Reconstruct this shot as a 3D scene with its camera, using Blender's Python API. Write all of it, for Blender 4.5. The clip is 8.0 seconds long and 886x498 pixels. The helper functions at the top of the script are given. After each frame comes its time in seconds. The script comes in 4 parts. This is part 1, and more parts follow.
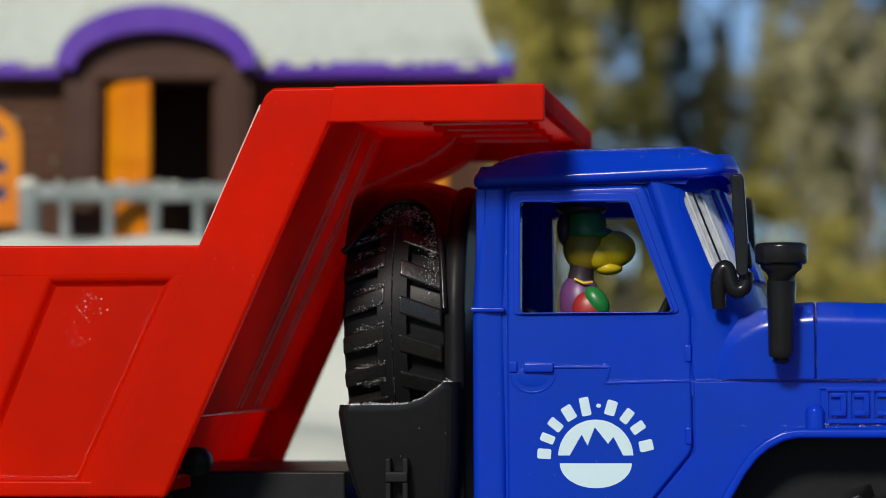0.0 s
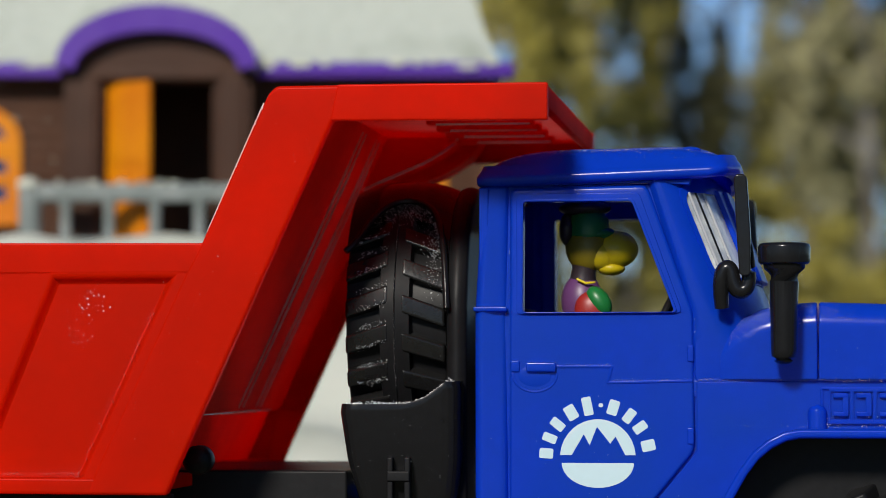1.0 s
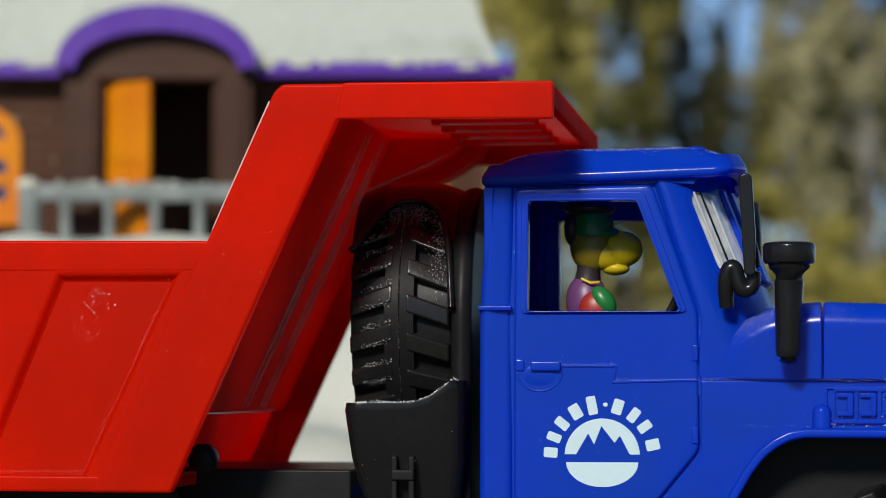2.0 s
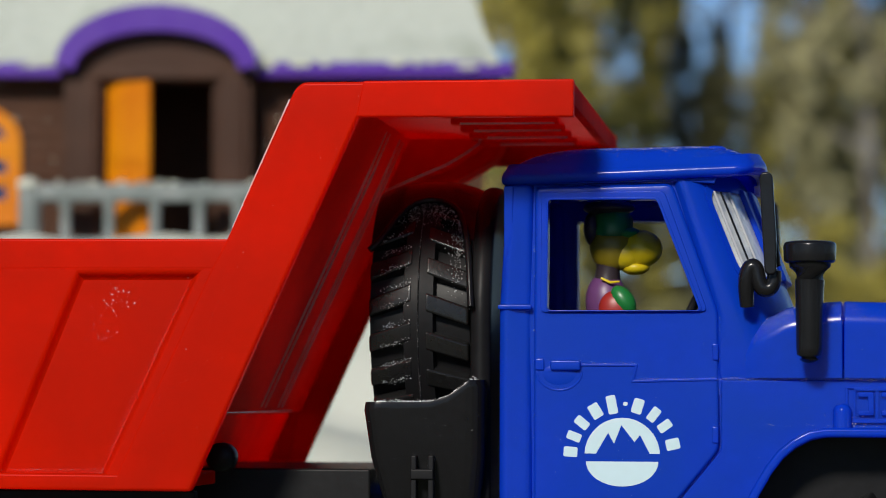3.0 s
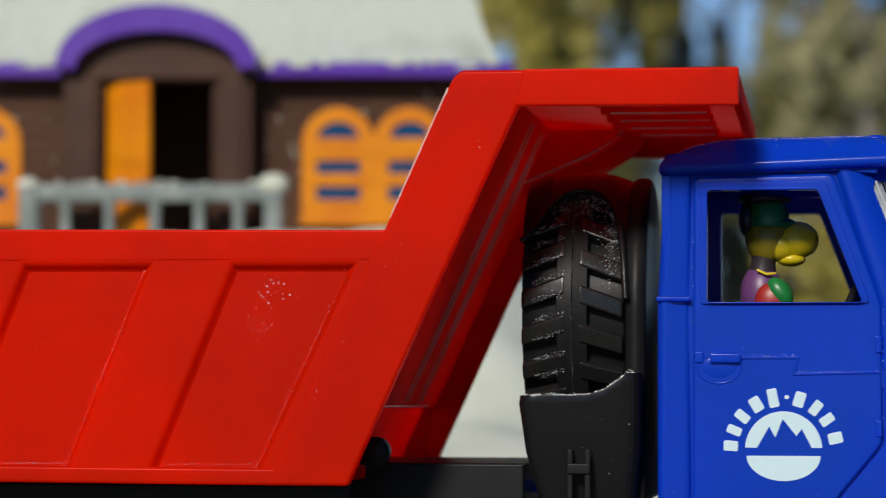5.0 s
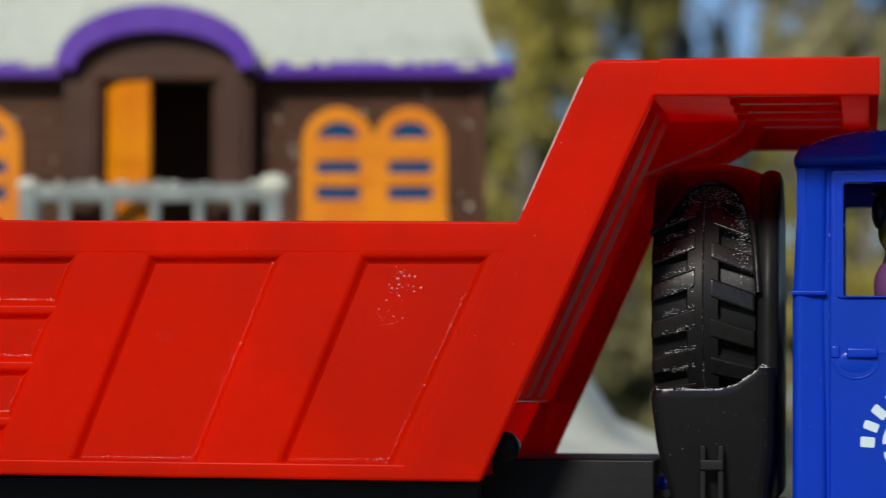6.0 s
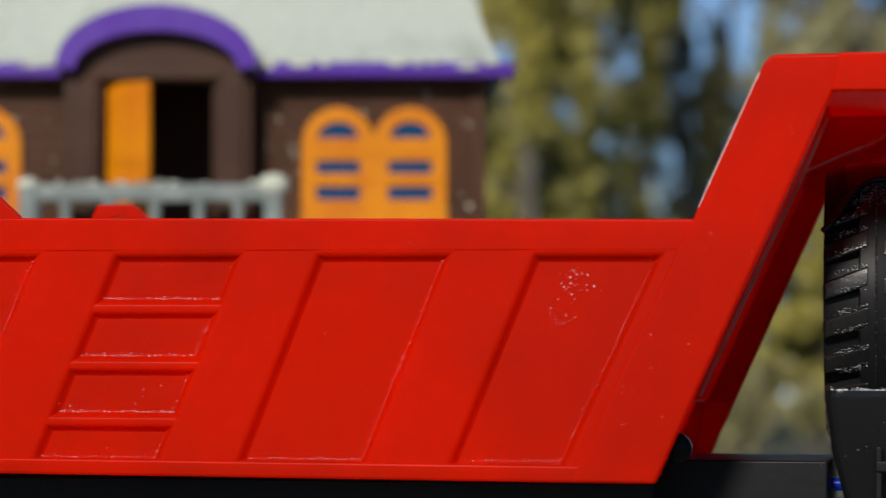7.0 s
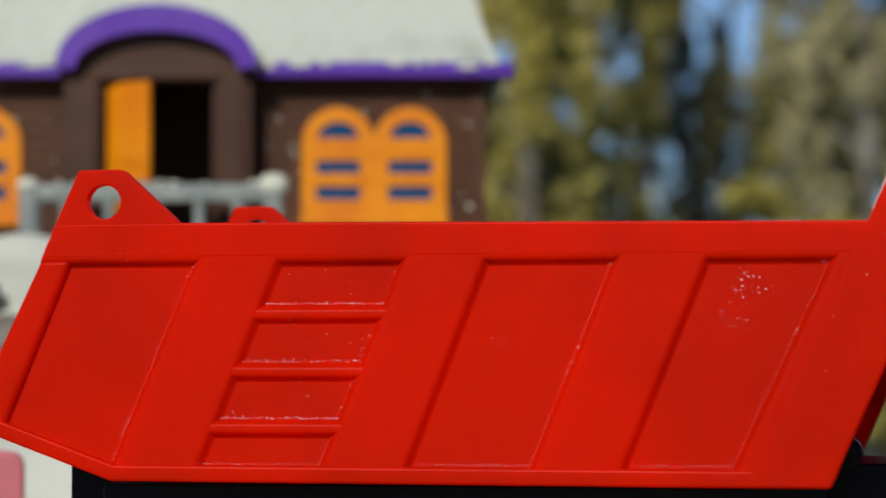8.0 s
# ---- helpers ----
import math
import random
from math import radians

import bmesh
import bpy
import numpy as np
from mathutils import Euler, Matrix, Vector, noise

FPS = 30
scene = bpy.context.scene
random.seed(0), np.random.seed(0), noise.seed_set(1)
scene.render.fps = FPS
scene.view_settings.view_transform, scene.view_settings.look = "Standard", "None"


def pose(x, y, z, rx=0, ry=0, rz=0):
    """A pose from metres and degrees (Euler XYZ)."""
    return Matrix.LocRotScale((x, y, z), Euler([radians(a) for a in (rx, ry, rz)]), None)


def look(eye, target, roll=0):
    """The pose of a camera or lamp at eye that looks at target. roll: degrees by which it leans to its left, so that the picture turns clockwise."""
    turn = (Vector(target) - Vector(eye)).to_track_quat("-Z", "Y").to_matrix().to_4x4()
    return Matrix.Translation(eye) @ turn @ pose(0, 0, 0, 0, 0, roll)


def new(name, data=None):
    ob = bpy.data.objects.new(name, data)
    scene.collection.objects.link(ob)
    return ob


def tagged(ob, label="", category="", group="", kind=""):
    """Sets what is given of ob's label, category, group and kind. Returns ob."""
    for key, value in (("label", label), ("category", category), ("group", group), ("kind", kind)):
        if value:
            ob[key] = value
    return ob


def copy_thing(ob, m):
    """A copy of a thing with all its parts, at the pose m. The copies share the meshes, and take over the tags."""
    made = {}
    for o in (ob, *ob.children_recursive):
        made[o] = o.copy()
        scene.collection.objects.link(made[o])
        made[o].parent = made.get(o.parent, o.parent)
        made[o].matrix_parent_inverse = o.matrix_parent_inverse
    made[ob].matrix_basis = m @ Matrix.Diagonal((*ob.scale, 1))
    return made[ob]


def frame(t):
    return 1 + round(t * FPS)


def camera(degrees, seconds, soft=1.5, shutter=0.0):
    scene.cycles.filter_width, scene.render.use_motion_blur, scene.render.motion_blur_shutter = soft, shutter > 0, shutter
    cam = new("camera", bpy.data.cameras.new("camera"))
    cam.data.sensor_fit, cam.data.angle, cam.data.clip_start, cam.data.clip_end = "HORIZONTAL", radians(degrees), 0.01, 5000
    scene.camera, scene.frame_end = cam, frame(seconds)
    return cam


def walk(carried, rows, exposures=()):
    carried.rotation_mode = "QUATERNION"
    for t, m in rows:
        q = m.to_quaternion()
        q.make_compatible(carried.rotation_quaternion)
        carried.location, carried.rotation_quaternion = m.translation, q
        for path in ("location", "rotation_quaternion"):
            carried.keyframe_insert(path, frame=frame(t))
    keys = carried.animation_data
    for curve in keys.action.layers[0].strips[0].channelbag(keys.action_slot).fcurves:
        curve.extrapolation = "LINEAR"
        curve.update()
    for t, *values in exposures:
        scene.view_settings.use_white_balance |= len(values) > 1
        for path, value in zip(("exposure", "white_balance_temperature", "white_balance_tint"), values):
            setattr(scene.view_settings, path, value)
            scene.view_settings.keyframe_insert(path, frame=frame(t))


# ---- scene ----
cam = camera(17.0, 8.0, soft=0.78, shutter=0.35)
EYE_Z = 0.128
walk(cam, [(0.0, pose(0, 0, EYE_Z, 92.86, 0, 0)), (8.0, pose(0, 0, EYE_Z, 92.86, 0, 0))])
cam.data.dof.use_dof = True
cam.data.dof.focus_distance = 1.10
cam.data.dof.aperture_fstop = 11.0

# seconds, x, y, z in mm, then yaw, pitch and roll in degrees of the truck
TRUCK_PATH = [
    (0.0, -88.7, 1076.9, 55.2, 7.09, 0.13, -0.89),
    (0.5, -88.1, 1077.0, 55.8, 7.05, 0.01, -0.65),
    (1.0, -87.6, 1077.0, 56.0, 7.00, -0.05, -0.58),
    (1.5, -87.2, 1077.4, 56.4, 6.98, -0.09, -0.42),
    (2.8, -80.5, 1076.6, 57.3, 7.05, -0.24, -0.02),
    (3.0, -78.4, 1076.0, 57.4, 7.08, -0.22, 0.00),
    (3.5, -69.6, 1074.4, 57.7, 7.10, -0.15, 0.00),
    (4.0, -60.3, 1070.7, 58.0, 7.20, -0.13, 0.02),
    (4.5, -45.1, 1066.2, 58.5, 7.28, -0.10, 0.08),
    (4.7, -35.3, 1064.0, 58.9, 7.36, -0.12, 0.06),
    (5.8, 16.2, 1045.5, 61.9, 7.95, -0.38, 0.03),
    (6.0, 26.5, 1042.8, 61.8, 8.12, -0.36, 0.03),
    (6.3, 43.3, 1037.4, 61.9, 8.31, -0.35, 0.00),
    (6.5, 53.9, 1033.3, 62.1, 8.50, -0.35, -0.05),
    (7.0, 86.7, 1024.0, 61.6, 9.35, -0.36, -0.10),
    (7.5, 113.0, 1017.0, 60.7, 9.68, -0.21, -0.16),
    (8.0, 144.8, 1008.1, 60.3, 10.00, -0.07, -0.35),
]


def truck_rows(shift=None):
    rows = []
    for t, x, y, z, yaw, pitch, roll in TRUCK_PATH:
        m = pose(x / 1000, y / 1000, EYE_Z + z / 1000, -roll, -pitch, -yaw)
        rows.append((t, m @ shift if shift else m))
    return rows


# ---- light ----
SUN_FROM = Vector((-0.27, -0.82, 0.50)).normalized()
sun_data = bpy.data.lights.new("sun", "SUN")
sun_data.energy, sun_data.angle, sun_data.color = 3.75, radians(9), (1.0, 0.94, 0.84)
sun = new("sun", sun_data)
sun.matrix_world = look(SUN_FROM * 20, (0, 0, 0))
world = bpy.data.worlds.new("sky")
scene.world = world
world.use_nodes = True
wn = world.node_tree
sky = wn.nodes.new("ShaderNodeTexSky")
sky.sky_type, sky.sun_disc = "NISHITA", False
sky.air_density, sky.dust_density, sky.ozone_density = 0.7, 0.0, 5.0
sky.sun_elevation = math.asin(SUN_FROM.z)
sky.sun_rotation = math.atan2(SUN_FROM.x, SUN_FROM.y)
wn.links.new(sky.outputs[0], wn.nodes["Background"].inputs[0])
wn.nodes["Background"].inputs[1].default_value = 0.092
scene.view_settings.exposure = 0.0


# ---- materials ----
def material(name, colour, rough=0.5, metal=0.0, vary=0.15, size=40.0, bump=0.05, coat=0.0, rough_vary=0.1, second=None, second_size=6.0, trans=0.0, island=0.0, lo=0.45, hi=0.65, spec=0.5, thin=0.0, wave=0.0):
    """A procedural surface: fine grain and broad patches in colour, gloss and relief. size: grain cells per metre."""
    m = bpy.data.materials.new(name)
    m.use_nodes = True
    nt = m.node_tree
    b = nt.nodes["Principled BSDF"]
    geo = nt.nodes.new("ShaderNodeTexCoord")
    fine = nt.nodes.new("ShaderNodeTexNoise")
    fine.inputs["Scale"].default_value, fine.inputs["Detail"].default_value = size, 6
    broad = nt.nodes.new("ShaderNodeTexNoise")
    broad.inputs["Scale"].default_value, broad.inputs["Detail"].default_value = second_size, 4
    for n in (fine, broad):
        nt.links.new(geo.outputs["Object"], n.inputs["Vector"])
    c = Vector(colour)
    dark, light = c * (1 - vary), c * (1 + vary)
    ramp = nt.nodes.new("ShaderNodeMix")
    ramp.data_type = "RGBA"
    ramp.inputs[6].default_value, ramp.inputs[7].default_value = (*dark, 1), (*[min(1, v) for v in light], 1)
    nt.links.new(fine.outputs[0], ramp.inputs[0])
    out = ramp.outputs[2]
    if second:
        ma = nt.nodes.new("ShaderNodeMapRange")
        ma.inputs[1].default_value, ma.inputs[2].default_value = lo, hi
        nt.links.new(broad.outputs[0], ma.inputs[0])
        mix = nt.nodes.new("ShaderNodeMix")
        mix.data_type = "RGBA"
        mix.inputs[7].default_value = (*second, 1)
        nt.links.new(ma.outputs[0], mix.inputs[0])
        nt.links.new(out, mix.inputs[6])
        out = mix.outputs[2]
    if island:
        ge = nt.nodes.new("ShaderNodeNewGeometry")
        hsv = nt.nodes.new("ShaderNodeHueSaturation")
        mr = nt.nodes.new("ShaderNodeMapRange")
        mr.inputs[3].default_value, mr.inputs[4].default_value = 1 - island, 1 + island
        nt.links.new(ge.outputs["Random Per Island"], mr.inputs[0])
        nt.links.new(mr.outputs[0], hsv.inputs["Value"])
        nt.links.new(out, hsv.inputs["Color"])
        out = hsv.outputs[0]
    nt.links.new(out, b.inputs["Base Color"])
    rr = nt.nodes.new("ShaderNodeMapRange")
    rr.inputs[3].default_value, rr.inputs[4].default_value = max(0.02, rough - rough_vary), min(1, rough + rough_vary)
    nt.links.new(broad.outputs[0], rr.inputs[0])
    nt.links.new(rr.outputs[0], b.inputs["Roughness"])
    b.inputs["Metallic"].default_value = metal
    b.inputs["Specular IOR Level"].default_value = spec
    b.inputs["Coat Weight"].default_value = coat
    b.inputs["Coat Roughness"].default_value = 0.16
    b.inputs["Transmission Weight"].default_value = trans
    if thin:
        tr = nt.nodes.new("ShaderNodeBsdfTranslucent")
        nt.links.new(out, tr.inputs["Color"])
        ms = nt.nodes.new("ShaderNodeMixShader")
        ms.inputs[0].default_value = thin
        nt.links.new(b.outputs[0], ms.inputs[1])
        nt.links.new(tr.outputs[0], ms.inputs[2])
        nt.links.new(ms.outputs[0], nt.nodes["Material Output"].inputs["Surface"])
    if bump:
        bu = nt.nodes.new("ShaderNodeBump")
        bu.inputs["Strength"].default_value, bu.inputs["Distance"].default_value = bump, 0.3 / size
        nt.links.new(fine.outputs[0], bu.inputs["Height"])
        if wave:
            big = nt.nodes.new("ShaderNodeBump")
            big.inputs["Strength"].default_value, big.inputs["Distance"].default_value = 1.0, wave
            nt.links.new(broad.outputs[0], big.inputs["Height"])
            nt.links.new(big.outputs[0], bu.inputs["Normal"])
        nt.links.new(bu.outputs[0], b.inputs["Normal"])
    return m


RED = material("red_plastic", (0.90, 0.021, 0.0005), 0.34, vary=0.05, size=160, bump=0.03, second=(0.80, 0.018, 0.0005), second_size=14, spec=0.12, thin=0.63, rough_vary=0.16, wave=0.0012)
RED_INNER = material("matt_red_plastic", (0.95, 0.022, 0.0010), 0.6, vary=0.05, size=160, bump=0.03, second=(0.80, 0.013, 0.001), second_size=14, spec=0.02, thin=0.63, wave=0.0008)
BLUE = material("blue_plastic", (0.004, 0.066, 0.73), 0.19, vary=0.08, size=180, bump=0.03, second=(0.004, 0.070, 0.68), second_size=20, spec=0.5, rough_vary=0.05, wave=0.0006, thin=0.5)
BLACK = material("black_plastic", (0.010, 0.010, 0.011), 0.42, vary=0.3, size=260, bump=0.08, second=(0.012, 0.012, 0.013), second_size=25, spec=0.14, rough_vary=0.1)
BLACK_GLOSS = material("glossy_black_plastic", (0.009, 0.009, 0.010), 0.2, vary=0.3, size=260, bump=0.06, second=(0.009, 0.009, 0.010), second_size=25, spec=0.3, rough_vary=0.08, wave=0.0010)
# Highlights painted as near-white edges; also real wear on the front bar.
RED_WORN_GLINT = material("worn_glint_red_edge", (0.95, 0.80, 0.74), 0.18, vary=0.25, size=120, bump=0.05, second=(0.88, 0.40, 0.30), second_size=30, spec=0.7, thin=0.2)
RUBBER = material("black_tyre", (0.011, 0.011, 0.011), 0.24, vary=0.3, size=400, bump=0.12, second=(0.012, 0.012, 0.013), second_size=60, spec=0.4, rough_vary=0.06)
DECAL = material("pale_decal", (0.50, 0.66, 0.72), 0.45, vary=0.04, size=300, bump=0.02)
# Milky base puts the pane's bright reflections into its colour.
GLASS = material("clear_plastic", (0.86, 0.89, 0.90), 0.14, vary=0.02, size=60, bump=0.2, trans=0.45, rough_vary=0.05, spec=0.9, second=(0.55, 0.6, 0.66), second_size=90, wave=0.0010)
CRUMB = material("white_crumbs", (0.82, 0.84, 0.86), 0.7, vary=0.08, size=900, bump=0.1)
GREY_RIM = material("grey_rim", (0.42, 0.43, 0.45), 0.25, vary=0.1, size=200)
SNOW = material("snow", (0.57, 0.585, 0.50), 0.8, vary=0.06, size=260, bump=0.5, second=(0.50, 0.52, 0.42), second_size=9)
BROWN = material("brown_plastic", (0.062, 0.023, 0.009), 0.5, vary=0.25, size=120, bump=0.15, second=(0.086, 0.034, 0.015), second_size=18, spec=0.2)
# Darker copy of BROWN; the shade under the porch arch is in its colour.
BROWN_SHADED = material("shaded_brown_plastic", (0.042, 0.0145, 0.005), 0.45, vary=0.2, size=120, bump=0.1, second=(0.055, 0.020, 0.008), second_size=18, spec=0.25)
PURPLE = material("purple_plastic", (0.085, 0.026, 0.30), 0.4, vary=0.1, size=120, second=(0.10, 0.04, 0.32), second_size=20, spec=0.25)
ORANGE = material("orange_plastic", (0.64, 0.215, 0.003), 0.4, vary=0.08, size=120, second=(0.56, 0.16, 0.003), second_size=25, spec=0.2)
GREY = material("grey_plastic", (0.17, 0.195, 0.185), 0.45, vary=0.12, size=150, second=(0.24, 0.265, 0.255), second_size=40, spec=0.3)
PANE_BLUE = material("dark_blue_panel", (0.002, 0.045, 0.13), 0.4, vary=0.2, size=100, spec=0.12)
ROOFING = material("roof_snow", (0.45, 0.485, 0.425), 0.75, vary=0.16, size=160, bump=1.0, second=(0.30, 0.33, 0.27), second_size=26, lo=0.55, hi=0.8, wave=0.003)
SOIL = material("meadow", (0.070, 0.075, 0.035), 0.95, vary=0.4, size=30, bump=0.6, second=(0.14, 0.15, 0.10), second_size=1.2)
BARK = material("bark", (0.085, 0.065, 0.05), 0.9, vary=0.4, size=35, bump=0.7, second=(0.22, 0.21, 0.19), second_size=5)
LEAF = material("yellow_green_leaves", (0.30, 0.255, 0.045), 0.6, vary=0.25, size=8, bump=0, second=(0.18, 0.18, 0.05), second_size=0.8, island=0.5)
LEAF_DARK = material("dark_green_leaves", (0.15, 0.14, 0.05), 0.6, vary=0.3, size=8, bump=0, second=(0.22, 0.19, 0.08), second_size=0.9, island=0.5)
LEAF_PALE = material("pale_grey_leaves", (0.28, 0.26, 0.13), 0.65, vary=0.25, size=8, bump=0, second=(0.22, 0.21, 0.09), second_size=0.9, island=0.4)
TOY_GREEN = material("green_toy", (0.012, 0.16, 0.035), 0.35, vary=0.1, size=200)
TOY_YELLOW = material("yellow_toy", (0.66, 0.50, 0.010), 0.35, vary=0.1, size=200)
TOY_PURPLE = material("mauve_toy", (0.12, 0.042, 0.14), 0.4, vary=0.1, size=200)
TOY_RED = material("red_toy", (0.30, 0.02, 0.015), 0.4, vary=0.1, size=200)
TOY_DARK = material("dark_toy", (0.035, 0.025, 0.03), 0.4, vary=0.1, size=200)
# Darkened TOY_YELLOW: shading at the back of the figure's head, painted in.
TOY_YELLOW_SHADED = material("shaded_yellow_toy", (0.25, 0.19, 0.012), 0.4, vary=0.1, size=200)
PINK = material("pink_toy_plastic", (0.55, 0.16, 0.18), 0.45, vary=0.1, size=120)


# ---- mesh helpers (mm unless told otherwise) ----
def even_normals(me, angle):
    """Shade by face size, so that broad faces stay flat and rounded edges roll off them."""
    lim = math.cos(radians(angle))
    at = [[] for _ in me.vertices]
    facts = [(p.normal.copy(), p.area) for p in me.polygons]
    for p in me.polygons:
        for v in p.vertices:
            at[v].append(p.index)
    out = []
    for p in me.polygons:
        n0 = facts[p.index][0]
        for v in p.vertices:
            n = Vector((0, 0, 0))
            for q in at[v]:
                if facts[q][0].dot(n0) > lim:
                    n += facts[q][0] * facts[q][1]
            out.append(n.normalized() if n.length > 0 else n0)
    me.normals_split_custom_set([tuple(n) for n in out])


def finish(name, bm, mats, parent=None, label="", scale=0.001, angle=35):
    me = bpy.data.meshes.new(name)
    if scale != 1:
        bmesh.ops.scale(bm, vec=(scale,) * 3, verts=bm.verts)
    bm.to_mesh(me)
    bm.free()
    for m in mats if isinstance(mats, (list, tuple)) else [mats]:
        me.materials.append(m)
    for p in me.polygons:
        p.use_smooth = True
    if len(me.loops) < 24000:
        even_normals(me, angle + 15)
    else:
        me.set_sharp_from_angle(angle=radians(angle))
    ob = new(name, me)
    if parent:
        ob.parent = parent
    if label:
        ob["label"] = label
    return ob


def part(name, bm, mats, parent, label="", scale=0.001, angle=35):
    return finish(name, bm, mats, parent, label, scale, angle)


def absorb(bm, other, mat=0):
    me = bpy.data.meshes.new("scratch")
    other.to_mesh(me)
    other.free()
    n = len(bm.faces)
    bm.from_mesh(me)
    bpy.data.meshes.remove(me)
    bm.faces.ensure_lookup_table()
    for f in bm.faces[n:]:
        f.material_index = mat
    return bm


def soften(bm, b, seg=2, angle=25):
    if b > 0:
        es = [e for e in bm.edges if len(e.link_faces) == 2 and e.calc_face_angle(0) > radians(angle)]
        bmesh.ops.bevel(bm, geom=es, offset=b, segments=seg, profile=0.5, affect="EDGES", clamp_overlap=True)


def prism(bm, pts, y0, y1, b=0.4, mat=0, seg=2):
    """A plate with the outline pts in x, z, from y0 to y1, with rounded edges."""
    t = bmesh.new()
    f = t.faces.new([t.verts.new((x, y0, z)) for x, z in pts])
    r = bmesh.ops.extrude_face_region(t, geom=[f])
    for v in r["geom"]:
        if isinstance(v, bmesh.types.BMVert):
            v.co.y = y1
    bmesh.ops.recalc_face_normals(t, faces=t.faces)
    soften(t, b, seg)
    return absorb(bm, t, mat)


def box(bm, x0, x1, y0, y1, z0, z1, b=0.4, mat=0):
    return prism(bm, [(x0, z0), (x1, z0), (x1, z1), (x0, z1)], y0, y1, b, mat)


def rounded(pts, r, n=4):
    """The outline pts with its corners rounded to about r."""
    out = []
    for i, p in enumerate(pts):
        a, c = Vector(pts[i - 1]), Vector(pts[(i + 1) % len(pts)])
        p = Vector(p)
        ra = min(r, (a - p).length * 0.45, (c - p).length * 0.45)
        s, e = p + (a - p).normalized() * ra, p + (c - p).normalized() * ra
        for k in range(n + 1):
            q = k / n
            out.append(tuple(s * (1 - q) ** 2 + p * 2 * q * (1 - q) + e * q * q))
    return out


def cast(pts, c, ang):
    d = Vector((math.cos(ang), math.sin(ang)))
    best = None
    for i, p in enumerate(pts):
        a, e = Vector(p) - Vector(c), Vector(pts[(i + 1) % len(pts)]) - Vector(p)
        den = d.x * e.y - d.y * e.x
        if abs(den) < 1e-9:
            continue
        s, u = (a.x * e.y - a.y * e.x) / den, (a.x * d.y - a.y * d.x) / den
        if s > 0 and -1e-6 <= u <= 1 + 1e-6 and (best is None or s > best):
            best = s
    return Vector(c) + d * (best or 0)


def ring(bm, outer, inner, y0, y1, c, b=0.35, mat=0, extra=0):
    """A plate with an opening: the outlines outer and inner in x, z, seen from c inside the opening."""
    angs = sorted({round(math.atan2(p[1] - c[1], p[0] - c[0]), 5) for p in list(outer) + list(inner)} | {round(-math.pi + (k + 0.5) * 2 * math.pi / extra, 5) for k in range(extra)})
    t = bmesh.new()
    rows = []
    for a in angs:
        o, i = cast(outer, c, a), cast(inner, c, a)
        rows.append([t.verts.new((p.x, y, p.y)) for p, y in ((o, y0), (i, y0), (i, y1), (o, y1))])
    for k in range(len(rows)):
        p, q = rows[k], rows[(k + 1) % len(rows)]
        for j in range(4):
            t.faces.new((p[j], q[j], q[(j + 1) % 4], p[(j + 1) % 4]))
    bmesh.ops.remove_doubles(t, verts=t.verts, dist=0.01)
    bmesh.ops.recalc_face_normals(t, faces=t.faces)
    es = [e for e in t.edges if len(e.link_faces) == 2 and e.calc_face_angle(0) > radians(60)]
    if b:
        bmesh.ops.bevel(t, geom=es, offset=b, segments=2, profile=0.5, affect="EDGES", clamp_overlap=True)
    return absorb(bm, t, mat)


def strip(bm, pts, w, y0, y1, b=0.2, mat=0):
    """A bar of width w along the line pts in x, z."""
    left, right = [], []
    for i, p in enumerate(pts):
        a, c = Vector(pts[max(0, i - 1)]), Vector(pts[min(len(pts) - 1, i + 1)])
        d = (c - a).normalized()
        n = Vector((-d.y, d.x)) * w / 2
        left.append(tuple(Vector(p) + n))
        right.append(tuple(Vector(p) - n))
    return prism(bm, left + right[::-1], y0, y1, b, mat)


def tube(bm, path, radii, n=12, mat=0):
    """A round bar along path with a radius at each point."""
    t = bmesh.new()
    rings = []
    for i, p in enumerate(path):
        p = Vector(p)
        d = (Vector(path[min(len(path) - 1, i + 1)]) - Vector(path[max(0, i - 1)])).normalized()
        q = d.to_track_quat("Z", "Y")
        r = radii[i] if isinstance(radii, (list, tuple)) else radii
        rings.append([t.verts.new(p + q @ Vector((r * math.cos(2 * math.pi * k / n), r * math.sin(2 * math.pi * k / n), 0))) for k in range(n)])
    for a, c in zip(rings, rings[1:]):
        for k in range(n):
            t.faces.new((a[k], a[(k + 1) % n], c[(k + 1) % n], c[k]))
    t.faces.new(rings[0][::-1])
    t.faces.new(rings[-1])
    bmesh.ops.recalc_face_normals(t, faces=t.faces)
    return absorb(bm, t, mat)


def smooth_path(pts, radii, times=2):
    """Corner-cut path with its radii."""
    rows = [(Vector(p), q) for p, q in zip(pts, radii)]
    for _ in range(times):
        out = [rows[0]]
        for (p, a), (q, b) in zip(rows, rows[1:]):
            out += [(p.lerp(q, 0.25), a * 0.75 + b * 0.25), (p.lerp(q, 0.75), a * 0.25 + b * 0.75)]
        rows = out + [rows[-1]]
    return [p for p, _ in rows], [q for _, q in rows]


def lathe(bm, profile, centre, axis="x", n=40, mat=0):
    """A turned body: profile of (along, radius) about an axis through centre."""
    t = bmesh.new()
    rings = []
    for a, r in profile:
        row = []
        for k in range(n):
            c, s = math.cos(2 * math.pi * k / n) * r, math.sin(2 * math.pi * k / n) * r
            v = {"x": (a, c, s), "y": (c, a, s), "z": (c, s, a)}[axis]
            row.append(t.verts.new(Vector(centre) + Vector(v)))
        rings.append(row)
    for a, c in zip(rings, rings[1:]):
        for k in range(n):
            t.faces.new((a[k], a[(k + 1) % n], c[(k + 1) % n], c[k]))
